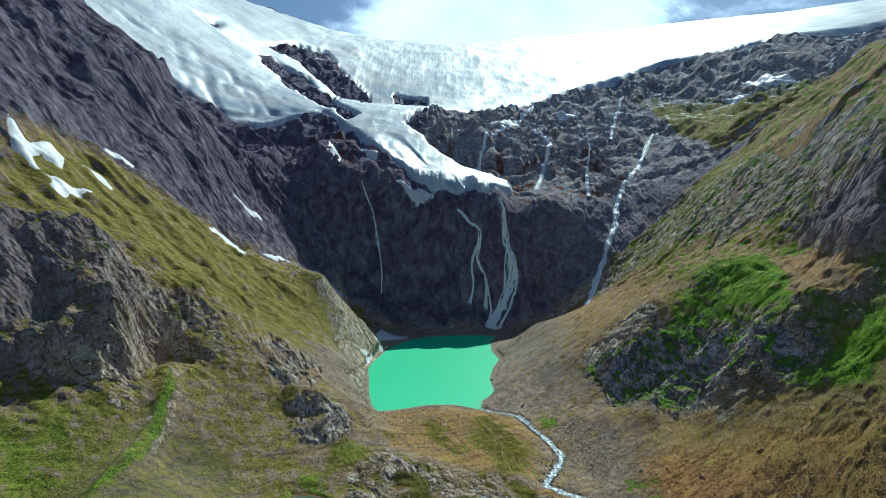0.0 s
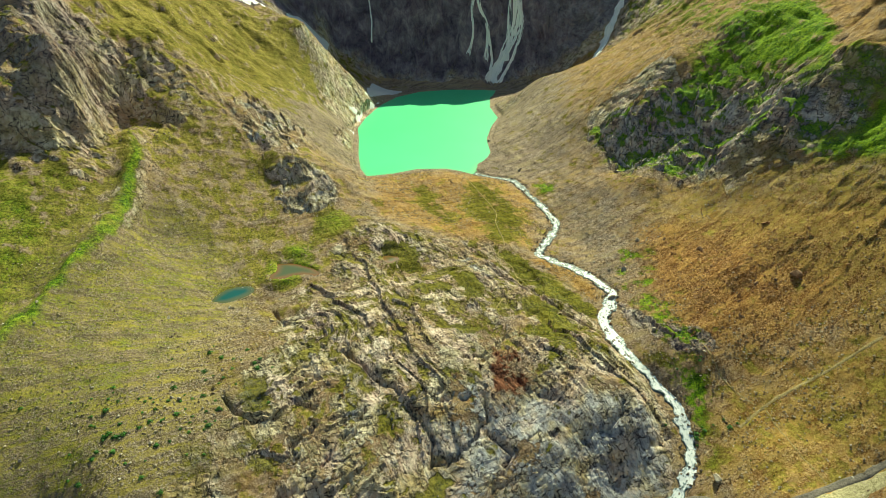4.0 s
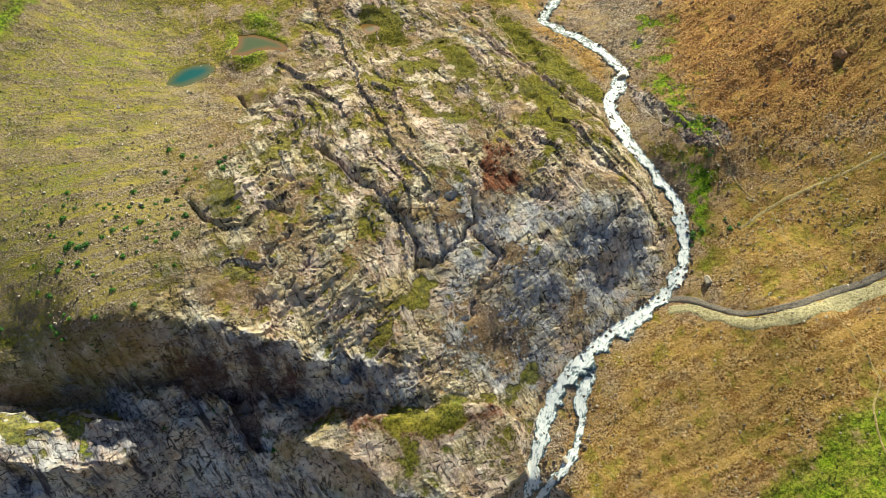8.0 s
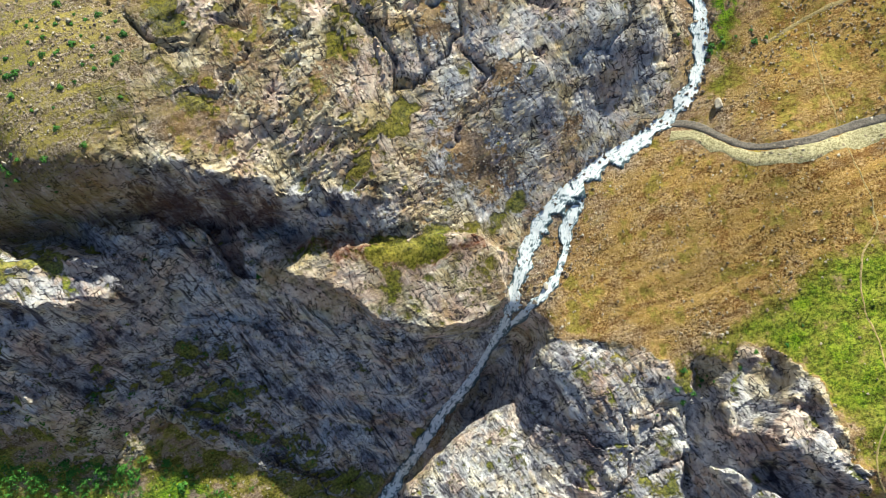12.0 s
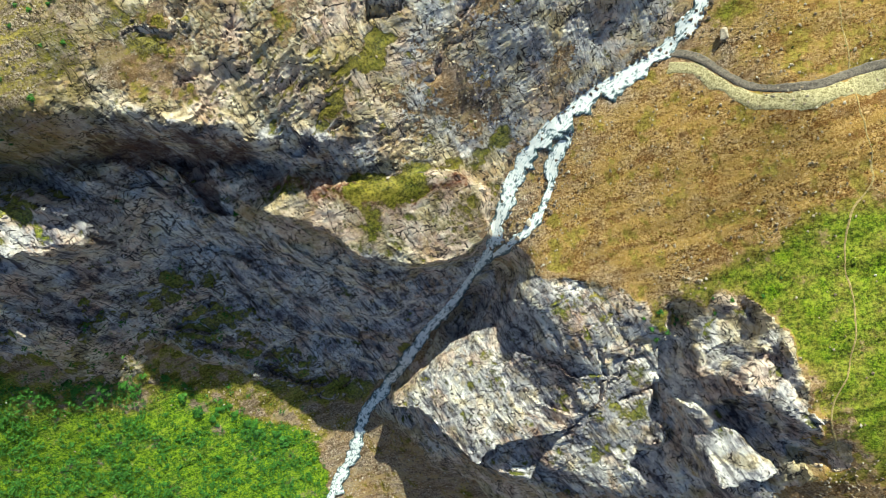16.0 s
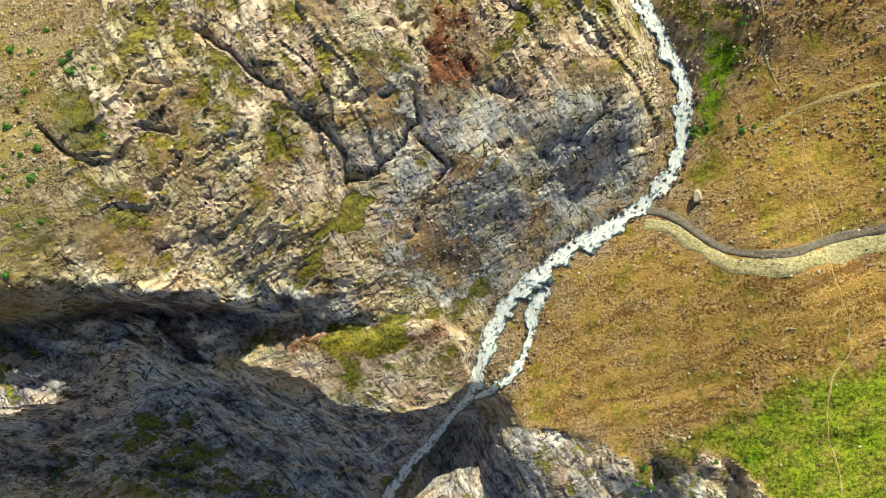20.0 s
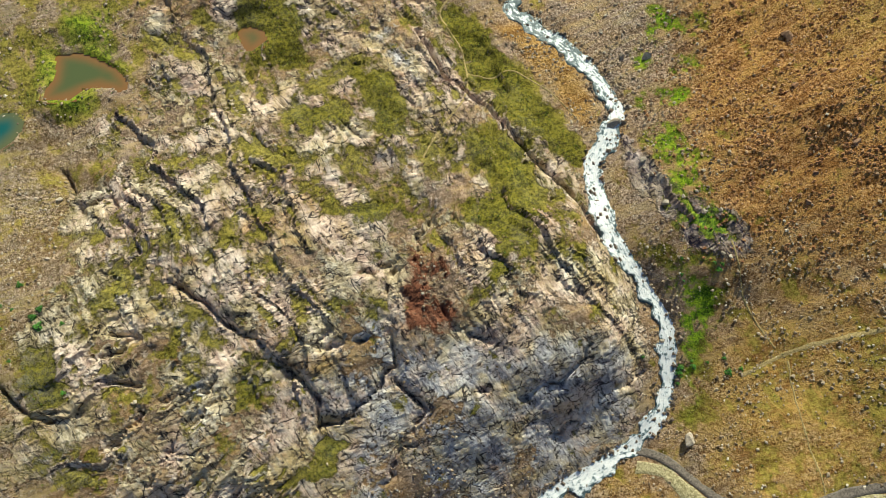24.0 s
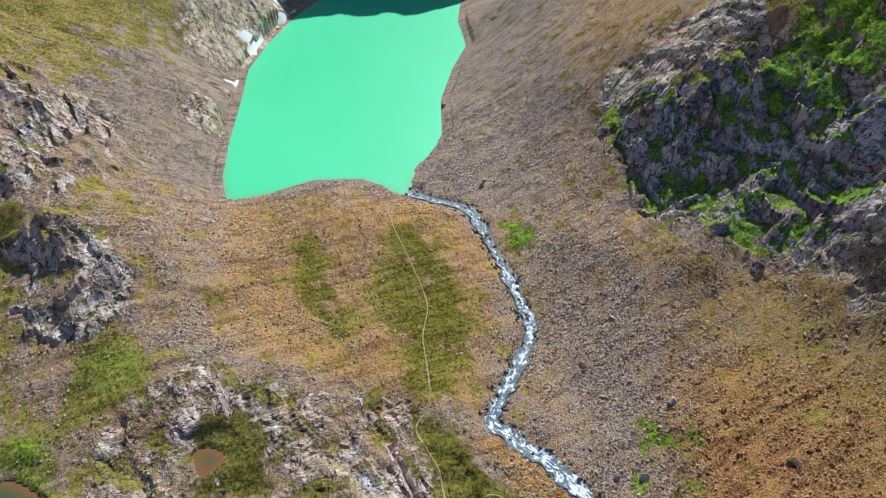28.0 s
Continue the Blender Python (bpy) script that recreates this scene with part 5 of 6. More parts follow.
# ---- snow and ice ----
def drape(name, ring, thick, gap, material, ragged=1.5, seed=1, edge=None):
    """A sheet of some thickness over the ground inside an outline, thin at its ragged edge."""
    px, py = [p[0] for p in ring], [p[1] for p in ring]
    xs, ys = np.arange(min(px) - 2 * gap, max(px) + 3 * gap, gap), np.arange(min(py) - 2 * gap, max(py) + 3 * gap, gap)
    x, y = np.meshgrid(xs, ys)
    inside = inside_gap(x, y, ring) + fbm(x / (gap * 5), y / (gap * 5), 4, seed) * ragged * 2
    f = sheet_faces(len(ys), len(xs))
    f = f[(inside.ravel()[f] > -gap).any(1)]
    used, f = np.unique(f, return_inverse=True)
    z = height(x, y) - 0.4 * thick + 1.4 * thick * smooth(inside, -gap * 0.5, edge or gap * 2)
    pts = np.stack([x, y, z], -1).reshape(-1, 3)[used]
    return new(name, mesh_from(name, pts, f.reshape(-1, 4), material))


def build_glacier():
    j0 = int(np.searchsorted(GY, 395))
    x, y, z, ice = LX[j0:], LY[j0:], LZ[j0:], COVER["ice"][j0:]
    ragged = fbm(x / 40, y / 40, 5, 131, 0.6) * 0.9
    cover = np.clip(ice + ragged * smooth(ice, 0.02, 0.2) * smooth(1 - ice, 0.0, 0.2), 0, 1)
    f = sheet_faces(*x.shape)
    f = f[(cover.ravel()[f] > 0.3).any(1)]
    used, f = np.unique(f, return_inverse=True)
    cracks = ridged((x * 0.8 + y * 0.5) / 60, (y - x * 0.6) / 150, 2, 137)
    steepness = smooth(SLOPE[j0:], 0.35, 0.7)
    z = z - 4 + 12 * smooth(cover, 0.25, 0.9) - smooth(cracks, 0.72, 0.95) * 6 * (0.1 + steepness) * smooth(900 - y, 0, 200) + fbm(x / 160, y / 160, 4, 139) * 10
    pts = np.stack([x, y, z], -1).reshape(-1, 3)[used]
    me = mesh_from("glacier", pts, f.reshape(-1, 4), ICE)
    give(me, "clean", (smooth(z, 420, 800) * (1 - 0.5 * steepness)).ravel()[used])
    return tagged(new("glacier", me), "crevassed white and grey glacier with a snout above the headwall", "glacier", kind="structure")


build_glacier()

SNOW_PATCHES = [
    ("forked old snow patch lying in a grassy hollow", 4.0, [(-385, 23), (-366, 20), (-362, 43), (-346, 38), (-340, 23), (-354, 18), (-355, 10), (-343, 0), (-330, 11), (-313, 30), (-324, -12), (-331, -9), (-335, 0), (-366, 0)]),
    ("small tongue of old snow on the olive slope", 2.5, [(-341, 54), (-338, 72), (-321, 66), (-328, 56)]),
    ("long thin snow streak in a slope gully", 3.0, [(-272, 146), (-266, 178), (-238, 182), (-247, 150)]),
    ("narrow snow streak at the foot of the headwall", 3.0, [(-230, 196), (-212, 226), (-200, 220), (-214, 196)]),
    ("grey-pink snow bank below the dark cliff", 3.5, [(-203, 290), (-187, 316), (-160, 326), (-158, 300), (-180, 280)]),
    ("dirty snow bank melting into the lake", 3.0, [(-112, 318), (-70, 312), (-78, 284), (-96, 240), (-103, 205), (-110, 250)]),
    ("small snow patch beside the lake shore", 2.0, [(-116, 150), (-104, 172), (-104, 150)]),
    ("thin snow strip above the lake shore", 2.0, [(-118, 92), (-104, 108), (-104, 100)]),
    ("snow streak in a rocky couloir", 3.0, [(-282, 262), (-256, 292), (-252, 284), (-268, 264)]),
    ("snow streak under the dark rock ridge", 3.0, [(-362, 118), (-333, 132), (-332, 124), (-350, 112)]),
    ("snow patch on the rim above the headwall", 5.0, [(-224, 540), (-180, 440), (-192, 424), (-210, 470)]),
    ("snow patch on brown rock below the glacier", 5.0, [(-172, 512), (-126, 486), (-130, 470), (-155, 478)]),
    ("snow strip on the headwall rim", 4.0, [(-108, 420), (-60, 416), (-36, 404), (-64, 402)]),
    ("broad snow field below the icefall", 8.0, [(650, 930), (700, 905), (730, 777), (687, 790), (650, 851)]),
    ("snow patch on a far rock bench", 8.0, [(575, 905), (630, 840), (588, 825)]),
    ("snow patch on the bench beside the melt streams", 6.0, [(210, 900), (280, 930), (270, 880), (225, 860)]),
    ("snow patch on the bench beside the melt streams", 6.0, [(60, 760), (110, 800), (130, 780), (90, 740)]),
]
for k, (label, thick, ring) in enumerate(SNOW_PATCHES):
    size = max(p[1] for p in ring) - min(p[1] for p in ring)
    tagged(drape("snow_patch", ring, thick * 0.4, 2.0 if size < 90 else 4.0, SNOW, 2.0, 200 + k), label, "snow", "old snow patches")

# ---- waterfalls and melt streams on the headwall ----
FALLS = [
    ("main white waterfall fanning down the dark headwall", (4, 11), [(53, 404), (58, 394), (59, 385), (62, 377), (70, 370), (66, 360), (48, 349), (33, 334)]),
    ("side veil of the main waterfall on dark rock", (2, 4), [(62, 377), (58, 366), (58, 355), (44, 343)]),
    ("white braid of the main waterfall near its foot", (1.6, 4), [(64, 372), (74, 362), (70, 352), (56, 342), (46, 334)]),
    ("white braid of the main waterfall near its foot", (2, 4), [(60, 380), (64, 368), (62, 356), (50, 352), (38, 344), (30, 336)]),
    ("thin braid of the stepped waterfall", (1.5, 3), [(22, 374), (12, 366), (14, 356), (8, 346)]),
    ("thin braid of the stepped waterfall", (1.5, 3), [(31, 360), (38, 352), (36, 344)]),
    ("thin stepped waterfall on the dark headwall", (1.6, 3.4), [(-6, 396), (9, 386), (24, 380), (20, 368), (31, 360), (30, 348)]),
    ("thread-like waterfall on the dark headwall", (1.2, 1.6), [(-145, 406), (-128, 394), (-120, 380), (-113, 366), (-112, 352)]),
    ("long white melt stream falling down the rock steps", (4, 6), [(389, 719), (345, 640), (309, 568), (264, 488), (230, 426), (214, 384), (196, 352), (178, 326), (160, 300), (130, 262)]),
    ("white melt stream below the glacier edge", (4, 5), [(190, 1000), (112, 770), (70, 672), (38, 590), (26, 536)]),
    ("white melt stream below the glacier edge", (4, 5), [(150, 760), (168, 650), (146, 567), (116, 475)]),
    ("white melt stream on the upper rock bench", (4, 5), [(420, 1060), (345, 861), (285, 676)]),
    ("thin melt stream trickling over brown rock", (2, 3), [(250, 800), (240, 650), (205, 520), (190, 440)]),
]
for k, (label, width, line) in enumerate(FALLS):
    fall = tagged(ribbon("waterfall", line, (width[0] * 1.2, width[1] * 1.25), 1.8, SPRAY, 4, 1.5, 300 + k, 1.3, 0.5), label, "waterfall", "headwall waterfalls")
    for j, off in enumerate((-0.55, 0.6)):
        bent = [(x + off * (width[0] + (width[1] - width[0]) * i / len(line)) + 1.2 * math.sin(2.1 * i + k + 3 * j), y) for i, (x, y) in enumerate(line)]
        strand = ribbon("strand", bent, (width[0] * 0.30, width[1] * 0.42), 1.7, SPRAY, 3, 1.2, 340 + 7 * k + j, 1.6, 0.5)
        strand.parent = fall


# ---- tarns, road and trails ----
def build_pool(ring, label, material, name="tarn"):
    ring = [tuple(q) for q in spline(ring + ring[:1], 1.5)[:-1]]
    px, py = [p[0] for p in ring], [p[1] for p in ring]
    low = float(np.percentile(height(np.array(px), np.array(py)), 40))
    near = (LX > min(px) - 8) & (LX < max(px) + 8) & (LY > min(py) - 8) & (LY < max(py) + 8)
    gap = inside_gap(LX[near], LY[near], ring) + fbm(LX[near] / 5, LY[near] / 5, 3, 7) * 2
    # the basin that holds the pool
    LZ[near] = np.where(gap > -1, low - 0.3 - np.clip(gap, 0, 3) * 0.35, np.where(gap > -8, LZ[near] + (np.clip(LZ[near], low + 0.15, low + 1.2) - LZ[near]) * smooth(gap, -8, -1), LZ[near]))
    xs, ys = np.arange(min(px) - 3, max(px) + 4, 1.0), np.arange(min(py) - 3, max(py) + 4, 1.0)
    x, y = np.meshgrid(xs, ys)
    inside = inside_gap(x, y, ring) + fbm(x / 5, y / 5, 3, 7) * 2
    f = sheet_faces(len(ys), len(xs))
    f = f[(inside.ravel()[f] > -1.5).any(1)]
    used, f = np.unique(f, return_inverse=True)
    pts = np.stack([x, y, np.full(x.shape, low)], -1).reshape(-1, 3)[used]
    me = mesh_from(name, pts, f.reshape(-1, 4), material)
    give(me, "deep", smooth(inside, -1, 4).ravel()[used])
    return tagged(new(name, me), label, "pond", kind="structure")


def pool_material(name, edge, deep):
    m = Nodes(name)
    return m.done(m.mix(m.attr("deep"), edge, deep), 0.12, m.bump(m.noise(m.place(), 1.5, 3), 0.05, 0.1))


TEAL, PEAT = pool_material("teal_tarn", (0.10, 0.11, 0.05), (0.012, 0.085, 0.085)), pool_material("peaty_tarn", (0.20, 0.10, 0.035), (0.075, 0.095, 0.035))
build_pool([(-139, -180), (-136, -168), (-126, -164), (-122, -168), (-125, -174), (-132, -179)], "small deep teal tarn at the edge of scree", TEAL)
build_pool([(-113, -143), (-104, -143), (-94, -148), (-90, -155), (-99, -154), (-107, -158), (-114, -159), (-112, -152)], "shallow peaty tarn with rusty margins in marsh grass", PEAT)
build_pool([(-56, -132), (-51, -130), (-48, -134), (-52, -138)], "rust-brown puddle in a mossy hollow", PEAT, "puddle")
land.vertices.foreach_set("co", np.stack([LX, LY, LZ], -1).astype(np.float32).ravel())
land.update()


def gravel_material(name, dark, lit):
    m = Nodes(name)
    p = m.place()
    a, b = m.noise(p, 0.8, 5, 0.65), m.node("SeparateColor", 0, {0: m.node("TexVoronoi", "Color", {"Vector": p, "Scale": 3.0})})
    f = m.math("ADD", m.math("MULTIPLY", a, 0.6), m.math("MULTIPLY", b, 0.4))
    return m.done(m.ramp(f, (0.3, dark), (0.7, lit)), 0.9, m.bump(f, 0.6, 0.25))


TRACK = gravel_material("grey_gravel_track", (0.09, 0.075, 0.065), (0.21, 0.18, 0.155))
VERGE = gravel_material("pale_verge", (0.20, 0.17, 0.075), (0.60, 0.53, 0.32))
DUST = gravel_material("trodden_earth", (0.22, 0.17, 0.07), (0.50, 0.38, 0.17))
tagged(ribbon("road", ROAD, (3.4, 3.8), 0.38, TRACK, 6, 1.2, 401, 0.2, 0.9), "grey gravel track cut into the grassy slope", "road", kind="structure")
tagged(ribbon("verge", [(x - 0.5, y - 4.6) for x, y in ROAD], (4.5, 9.0), 0.22, VERGE, 6, 1.2, 402, 0.5, 0.2), "pale bleached grass verge below the track", "verge", kind="structure")
TRAILS = [[(-8, -10), (-2, -30), (6, -48), (13, -68), (12, -84), (14, -98), (15, -112), (11, -120), (19, -134), (20, -150), (12, -163), (6, -174)],
          [(20, -141), (28, -142), (36, -140), (42, -143), (50, -148), (58, -156)],
          [(121, -236), (122, -250), (124, -262), (127, -276), (135, -307), (130, -320), (129, -335), (131, -350), (130, -367), (126, -385), (133, -400)],
          [(109, -240), (120, -234), (131, -231), (148, -228), (170, -224)],
          [(104, -200), (110, -218), (118, -232)]]
for k, line in enumerate(TRAILS):
    tagged(ribbon("trail", line, 0.7 if k != 3 else 1.8, 0.14, DUST, 3, 1.0, 420 + k, 0.6, 0.1), "narrow trodden earth footpath through turf", "footpath", kind="structure")


# ---- stones ----
def rock_shape(seed, detail=2):
    """A broken block: a ball cut by planes, then roughened."""
    rng = random.Random(seed)
    bm = bmesh.new()
    bmesh.ops.create_icosphere(bm, subdivisions=detail, radius=1.0)
    cuts = []
    for _ in range(8):
        n = Vector((rng.gauss(0, 1), rng.gauss(0, 1), rng.gauss(0, 0.8))).normalized()
        cuts.append((n, rng.uniform(0.34, 0.66)))
    for v in bm.verts:
        for n, d in cuts:
            over = v.co.dot(n) - d
            if over > 0:
                v.co -= n * over
        v.co += v.co.normalized() * (noise.noise(v.co * 2.3 + Vector((seed, 0, 0))) * 0.07)
    bm.normal_update()
    return bm


def part(name, bm, material, parent=None, label=""):
    me = bpy.data.meshes.new(name)
    bm.to_mesh(me)
    bm.free()
    me.materials.append(material)
    ob = new(name, me)
    if parent:
        ob.parent = parent
    return tagged(ob, label)


rng = random.Random(7)
BLOCKS = []
for k in range(7):
    bm = rock_shape(40 + k)
    me = bpy.data.meshes.new("boulder")
    bm.to_mesh(me)
    bm.free()
    me.materials.append(BOULDER)
    BLOCKS.append(me)
BROWN_BLOCKS = [me.copy() for me in BLOCKS]
for me in BROWN_BLOCKS:
    me.materials[0] = BROWN_BOULDER


def set_boulder(x, y, size, label, group, squash=0.75, sink=0.3):
    ob = new("boulder", rng.choice(BROWN_BLOCKS if "brown" in label else BLOCKS))
    s = (size * rng.uniform(0.8, 1.25), size * rng.uniform(0.8, 1.25), size * squash * rng.uniform(0.8, 1.2))
    ob.matrix_basis = pose(x, y, float(height(x, y)) + s[2] * (0.6 - sink), rng.uniform(-14, 14), rng.uniform(-14, 14), rng.uniform(0, 360)) @ Matrix.Diagonal((*s, 1))
    return tagged(ob, label, "boulder", group)


for x, y, size, label in ((94, -259, 2.6, "large pale boulder beside the stream cascade"), (82, -134, 2.6, "pale angular boulder on the grey scree"),
                          (74, -134, 2.0, "grey-mauve boulder on the stream bank"), (71, -158, 2.6, "dark wet boulder splitting the stream"),
                          (95, -112, 2.2, "grey boulder among rubble"), (37, 6, 2.0, "dark boulder near the lake outlet"), (38, 10, 1.5, "dark boulder near the lake outlet"),
                          (18, 84, 2.0, "dark boulder at the lake's edge"), (122, -137, 2.2, "brown boulder on red scree"), (154, -177, 3.0, "dark brown boulder half sunk in scree"),
                          (66, -176, 1.3, "wet brown boulder in white water"), (64, -184, 1.2, "wet boulder in white water"), (86, -228, 1.2, "wet boulder in white water"),
                          (52, -68, 1.3, "wet boulder in the stream bend"), (47, -92, 1.0, "wet boulder in the stream bend"), (33, -320, 2.4, "pale block on the gravel bar between stream arms"),
                          (29, -326, 1.8, "pale block on the gravel bar between stream arms")):
    set_boulder(x, y, size, label, "boulders by the water", 0.8)

FIELDS = [("brown scree slope", "red_scree", 50, 0.6, 1.4), ("grey rubble by the stream", "pale_scree", 45, 0.5, 1.2), ("broken rock below the crag", "nose_crag", 40, 0.8, 2.0),
          ("bouldery dome edge", "dome_scree", 45, 0.5, 1.2), ("pale moraine fan", "fan", 45, 0.5, 1.2), ("rock rib by the stream", "brink", 20, 0.6, 1.6)]
for where, key, count, small, large in FIELDS:
    ring = ZONES[key]
    px, py = [p[0] for p in ring], [p[1] for p in ring]
    made = 0
    while made < count:
        x, y = rng.uniform(min(px), max(px)), rng.uniform(min(py), max(py))
        if inside_gap(np.array([x]), np.array([y]), ring)[0] > 1:
            set_boulder(x, y, small + (large - small) * rng.random() ** 3, "weathered angular boulder on the " + where, "boulders on the " + where)
            made += 1


def scatter(name, label, category, count, pick, base, base_faces, size, material, seed, flat=0.7, sides=3, sink=0.25):
    """Many copies of one small shape in one mesh; pick gives the chance of a place."""
    g = np.random.default_rng(seed)
    places = np.zeros((0, 2))
    while len(places) < count:
        q = np.c_[g.uniform(-230, 215, 60000), g.uniform(-470, 70, 60000)]
        places = np.r_[places, q[g.random(len(q)) < pick(q[:, 0], q[:, 1])]]
    places = places[:count]
    s = size[0] + (size[1] - size[0]) * g.random(count) ** 3
    turn = g.uniform(0, 2 * np.pi, count)
    stretch = g.uniform(0.75, 1.3, (count, 3)) * s[:, None] * (1, 1, flat)
    v = base[None] * stretch[:, None]
    c, n = np.cos(turn)[:, None], np.sin(turn)[:, None]
    x, y = v[..., 0] * c - v[..., 1] * n, v[..., 0] * n + v[..., 1] * c
    z0 = height(places[:, 0], places[:, 1]) + s * flat * (0.6 - sink)
    pts = np.stack([x + places[:, :1], y + places[:, 1:], v[..., 2] + z0[:, None]], -1).reshape(-1, 3)
    f = (base_faces[None] + (np.arange(count) * len(base))[:, None, None]).reshape(-1, sides)
    return tagged(new(name, mesh_from(name, pts, f, material, sides, False)), label, category, kind="stuff")


PEBBLE = np.array([(0.9, 0.1, 0.0), (0.15, 0.8, 0.1), (-1.0, 0.2, -0.05), (-0.1, -0.85, 0.0), (0.15, 0.1, 0.8), (-0.25, -0.2, 0.65), (0.1, 0.0, -0.7)])
PEBBLE_F = np.array([[0, 1, 4], [1, 2, 4], [2, 5, 4], [2, 3, 5], [3, 0, 5], [0, 4, 5], [1, 0, 6], [2, 1, 6], [3, 2, 6], [0, 3, 6]])


def stony(x, y):
    rock, turf, warm = at_grid(COVER["rock"], x, y), at_grid(COVER["turf"], x, y), at_grid(COVER["warm"], x, y)
    near = (x > -230) & (x < 230)
    return near * np.clip(1.0 - rock * 1.1 - turf * 1.12, 0.003, 1) * np.clip(wave(x / 12, y / 12, 5) * 1.6 - 0.2, 0.05, 1) * (inside_gap(x, y, SHORE) < -2) * (1 - 0.7 * zone(x, y, ZONES["tan_slope"], 8)) * (1 - 0.92 * zone(x, y, ZONES["red_scree"], 10))


scatter("scree_stones", "loose angular stones strewn over scree and turf", "stones", 42000, stony, PEBBLE, PEBBLE_F, (0.16, 0.75), STONES, 11)


def ruddy(x, y):
    return zone(x, y, ZONES["red_scree"], 22) * (0.45 + 0.55 * smooth(wave(x / 7, y / 7, 15), 0.3, 0.8)) * (1 - 0.6 * smooth(x, 140, 190))


scatter("brown_scree_stones", "loose red-brown stones on the scree slope", "stones", 6000, ruddy, PEBBLE, PEBBLE_F, (0.18, 0.75), BROWN_STONES, 12)


def wet(x, y):
    return (np.minimum(line_gap(x, y, STREAM)[0], np.minimum(line_gap(x, y, WEST_ARM)[0], line_gap(x, y, EAST_ARM)[0])) < 4.5) * 0.9


WET = stony_material("wet_stream_stone", (0.035, 0.028, 0.024), (0.22, 0.16, 0.12), 1.5, 0.4)
scatter("stream_stones", "dark wet stones in the foaming stream bed", "stones", 1100, wet, PEBBLE, PEBBLE_F, (0.35, 1.2), WET, 31, 0.8, 3, 0.15)


# ---- plants ----
def shrub_meshes(seed, leaves=150):
    r = random.Random(seed)
    crown = bmesh.new()
    for _ in range(leaves):
        a, u = r.uniform(0, 2 * math.pi), r.random() ** 0.5
        lump = 0.8 + 0.3 * math.sin(3 * a + seed)
        p = Vector((math.cos(a) * u * lump, math.sin(a) * u * lump, (1 - u * u) ** 0.5 * r.uniform(0.55, 1.0) * 0.85 + 0.08))
        n = (p + Vector((r.gauss(0, 0.4), r.gauss(0, 0.4), r.gauss(0.3, 0.4)))).normalized()
        t = n.orthogonal().normalized()
        b, s = n.cross(t), r.uniform(0.10, 0.22)
        crown.faces.new([crown.verts.new(p + t * s), crown.verts.new(p + b * s * 0.8 + n * s * 0.3), crown.verts.new(p - t * s), crown.verts.new(p - b * s * 0.8 - n * s * 0.2)])
    stem = bmesh.new()
    for _ in range(4):
        a = r.uniform(0, 6.28)
        q = bmesh.ops.create_cone(stem, segments=5, radius1=0.05, radius2=0.015, depth=0.8, cap_ends=True)["verts"]
        tilt = Matrix.Translation((math.cos(a) * 0.16, math.sin(a) * 0.16, 0.35)) @ Euler((r.uniform(-0.5, 0.5), r.uniform(-0.5, 0.5), a)).to_matrix().to_4x4()
        bmesh.ops.transform(stem, matrix=tilt, verts=q)
    return crown, stem


def build_shrub(seed):
    base = new("shrub")
    crown, stem = shrub_meshes(seed)
    part("crown", crown, SHRUB, base)
    part("stem", stem, BARK, base)
    return tagged(base, "low dense green alder bush on steep meadow", "shrub", "bushes on the lower meadow")


SHRUBS = [build_shrub(5 + k) for k in range(4)]
first = list(SHRUBS)


def plant(x, y, size, label="", group=""):
    m = pose(x, y, float(height(x, y)) - 0.1 * size, 0, 0, rng.uniform(0, 360))
    ob = first.pop() if first else copy_thing(rng.choice(SHRUBS), m)
    ob.matrix_basis = m @ Matrix.Diagonal((size, size, size * rng.uniform(0.7, 0.95), 1))
    return tagged(ob, label, group=group)


lower = ZONES["low_meadow"]
made = 0
while made < 150:
    x, y = rng.uniform(-205, -75), rng.uniform(-470, -388)
    d = inside_gap(np.array([x]), np.array([y]), lower)[0]
    if d > 1 and rng.random() < (1.0 if d < 12 else 0.55):
        big = d < 14 and rng.random() < 0.6
        plant(x, y, rng.uniform(1.8, 2.9) if big else rng.uniform(0.7, 1.5), "tall dark alder bush at the foot of the cliff" if big else "")
        made += 1
for x0, y0, spread, count in ((-143, -268, 14, 34), (-128, -256, 14, 30), (-148, -290, 10, 16), (-112, -226, 14, 18), (94, -238, 7, 12), (84, -360, 7, 14), (108, -352, 8, 4), (-110, -318, 10, 6), (97, -208, 5, 6)):
    for _ in range(count):
        plant(x0 + rng.gauss(0, spread), y0 + rng.gauss(0, spread * 0.7), rng.uniform(0.6, 1.0) if rng.random() < 0.7 else rng.uniform(1.1, 1.6), "small bright green cushion shrub among stones", "cushion shrubs among stones")

TUFT = np.array([(-0.5, 0, 0), (0.5, 0, 0), (0.15, 0.2, 1.0), (0, -0.5, 0), (0, 0.5, 0), (-0.2, -0.1, 0.9), (-0.4, -0.4, 0), (0.4, 0.4, 0), (0.3, -0.3, 0.8)])
TUFT_F = np.array([[0, 1, 2], [3, 4, 5], [6, 7, 8]])


def grassy(x, y):
    turf, lush, rock = at_grid(COVER["turf"], x, y), at_grid(COVER["lush"], x, y), at_grid(COVER["rock"], x, y)
    return np.clip(turf - 0.35, 0, 1) * (0.2 + lush) * (1 - 0.7 * rock) * (np.abs(x) < 240)


scatter("grass", "tufts of green and straw-coloured alpine grass", "grass", 30000, grassy, TUFT, TUFT_F, (0.25, 0.7), BLADES, 23, 0.8, 3, 0.62)


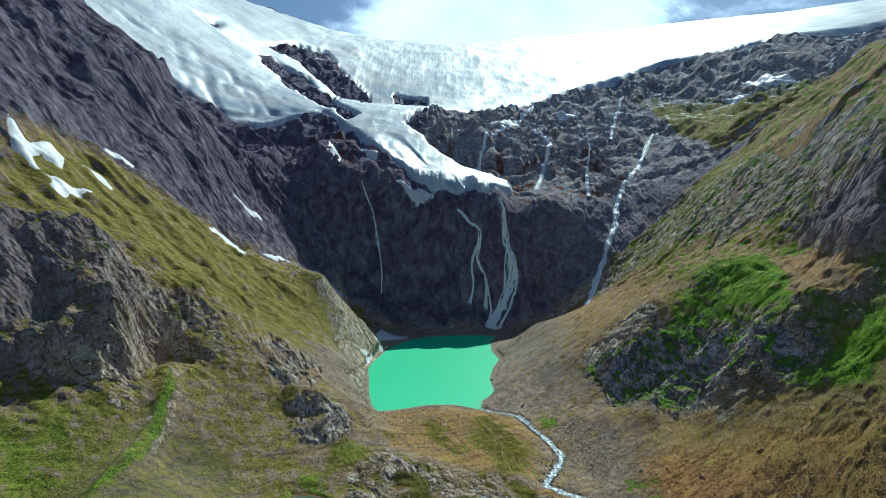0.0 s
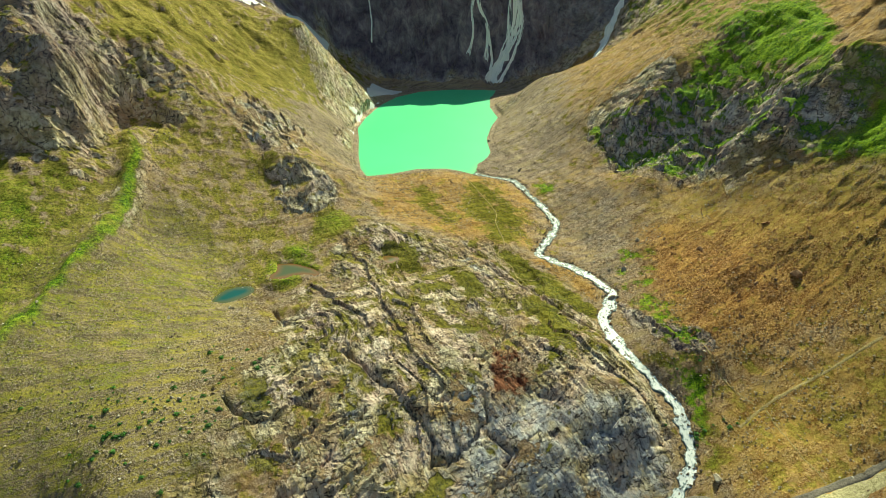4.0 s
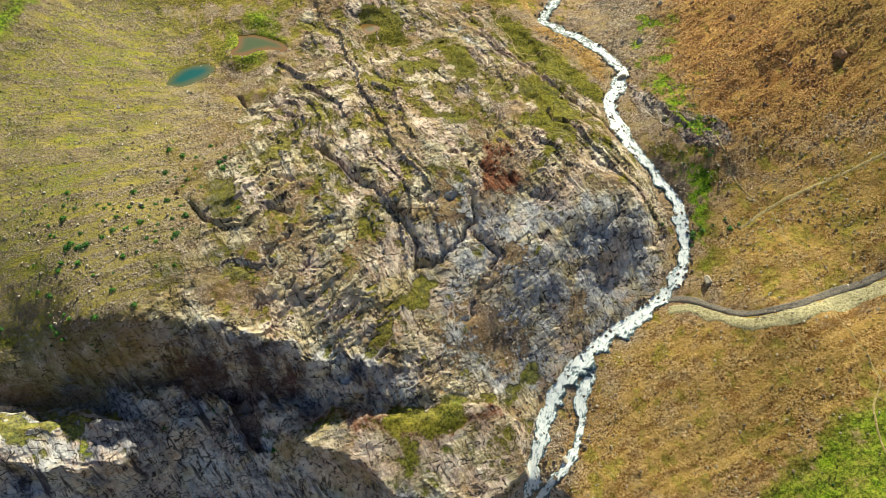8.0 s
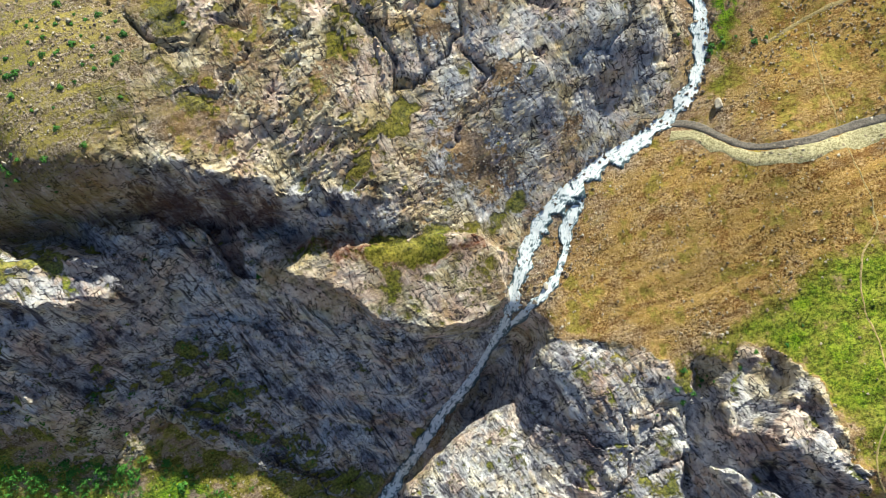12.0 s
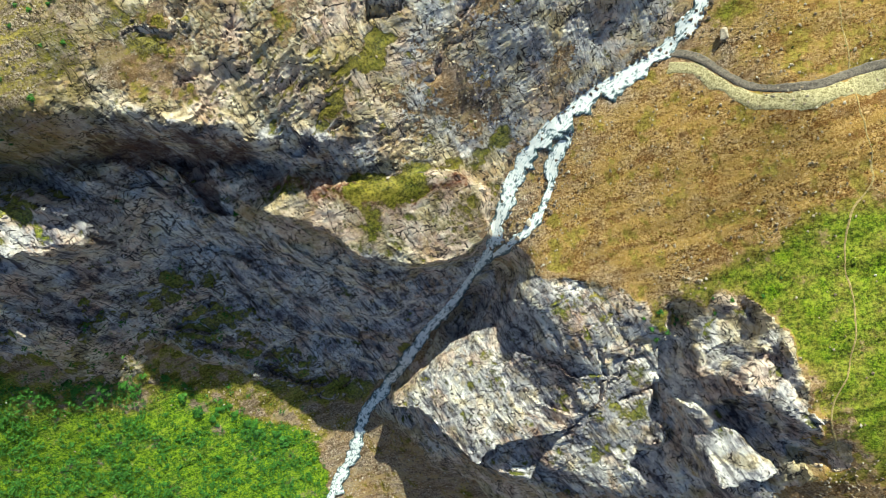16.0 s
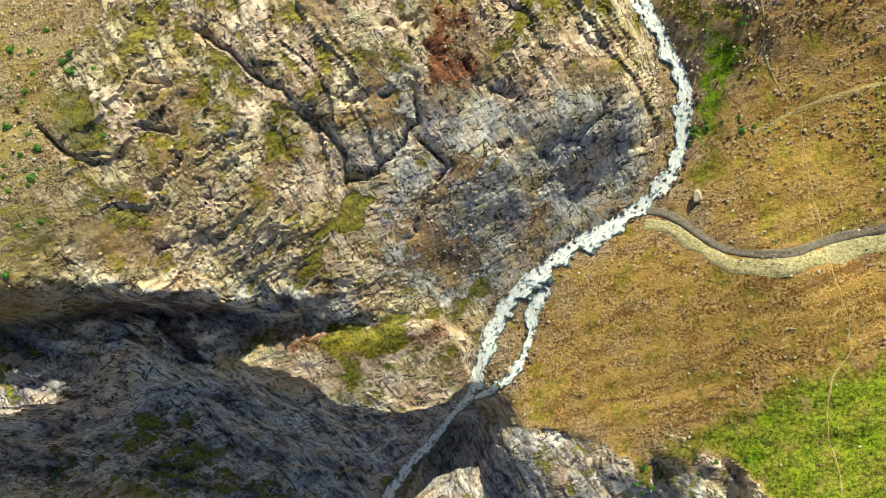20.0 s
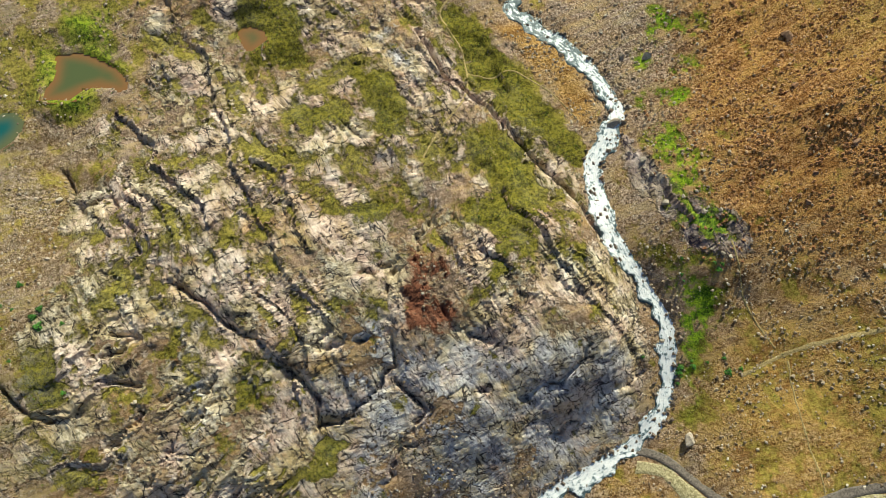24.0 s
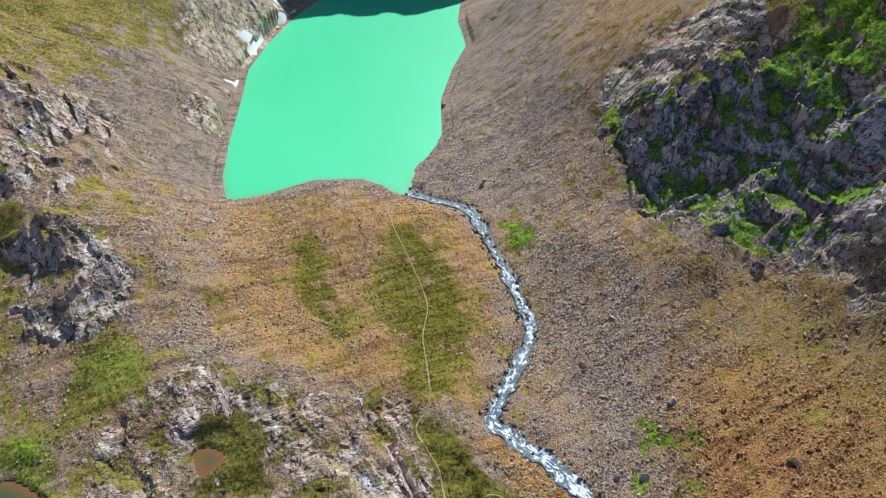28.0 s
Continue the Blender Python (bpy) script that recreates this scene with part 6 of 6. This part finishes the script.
lump = random.Random(91)
THICKET = []
for _ in range(26):
    a, u = lump.uniform(0, 6.283), lump.random() ** 0.5
    p = Vector((math.cos(a) * u, math.sin(a) * u, (1 - u * u) ** 0.5 * 0.9 + 0.05))
    for _ in range(3):
        THICKET.append(tuple(p + Vector((lump.gauss(0, 0.24), lump.gauss(0, 0.24), lump.gauss(0, 0.12)))))
THICKET = np.array(THICKET)


def bushy(x, y):
    d = inside_gap(x, y, ZONES["low_meadow"])
    lower_slope = (d > 0) * (0.15 + 0.7 * smooth(wave(x / 9, y / 9, 83), 0.40, 0.7)) * smooth(y, -475, -440)
    d = inside_gap(x, y, ZONES["foot_green"])
    return np.maximum(lower_slope, (d > 0) * 0.05)


scatter("thicket", "dense low green alder scrub on the lower meadow", "shrubs", 4200, bushy, THICKET, np.arange(78).reshape(26, 3), (0.5, 1.7), SHRUB, 57, 0.9, 3, 0.5)


# ---- clouds far behind the mountains ----
def cloud_material():
    m = Nodes("sunlit_cloud")
    p = m.place(1.0, 1.0, 1.7)
    a = m.noise(p, 0.0011, 6, 0.6, 0.3)
    fall = m.node("SeparateXYZ", 0, {0: m.node("NewGeometry", "Position")})
    thick = m.span(m.math("ADD", a, m.math("MULTIPLY", m.span(m.math("ABSOLUTE", m.math("SUBTRACT", fall, 500.0)), 1500.0, 300.0), 0.25)), 0.52, 0.70)
    glow = m.node("Emission", 0, {"Color": m.ramp(a, (0.4, (0.78, 0.86, 0.98)), (0.65, (1.0, 1.0, 1.0))), "Strength": 1.4})
    clear = m.node("BsdfTransparent", 0)
    m.put(m.out.inputs["Surface"], m.node("MixShader", 0, {0: thick, 1: clear, 2: glow}))
    return m.mat


xs, zs = np.linspace(-2300, 2600, 30), np.linspace(300, 2300, 14)
cx, cz = np.meshgrid(xs, zs)
cy = 3750 - ((cx - 100) / 2600) ** 2 * 500
sky_bank = new("backdrop", mesh_from("backdrop", np.stack([cx, cy, cz], -1).reshape(-1, 3), sheet_faces(14, 30), cloud_material()))
tagged(sky_bank, "bright broken white cloud bank behind the peaks", "cloud", kind="structure")
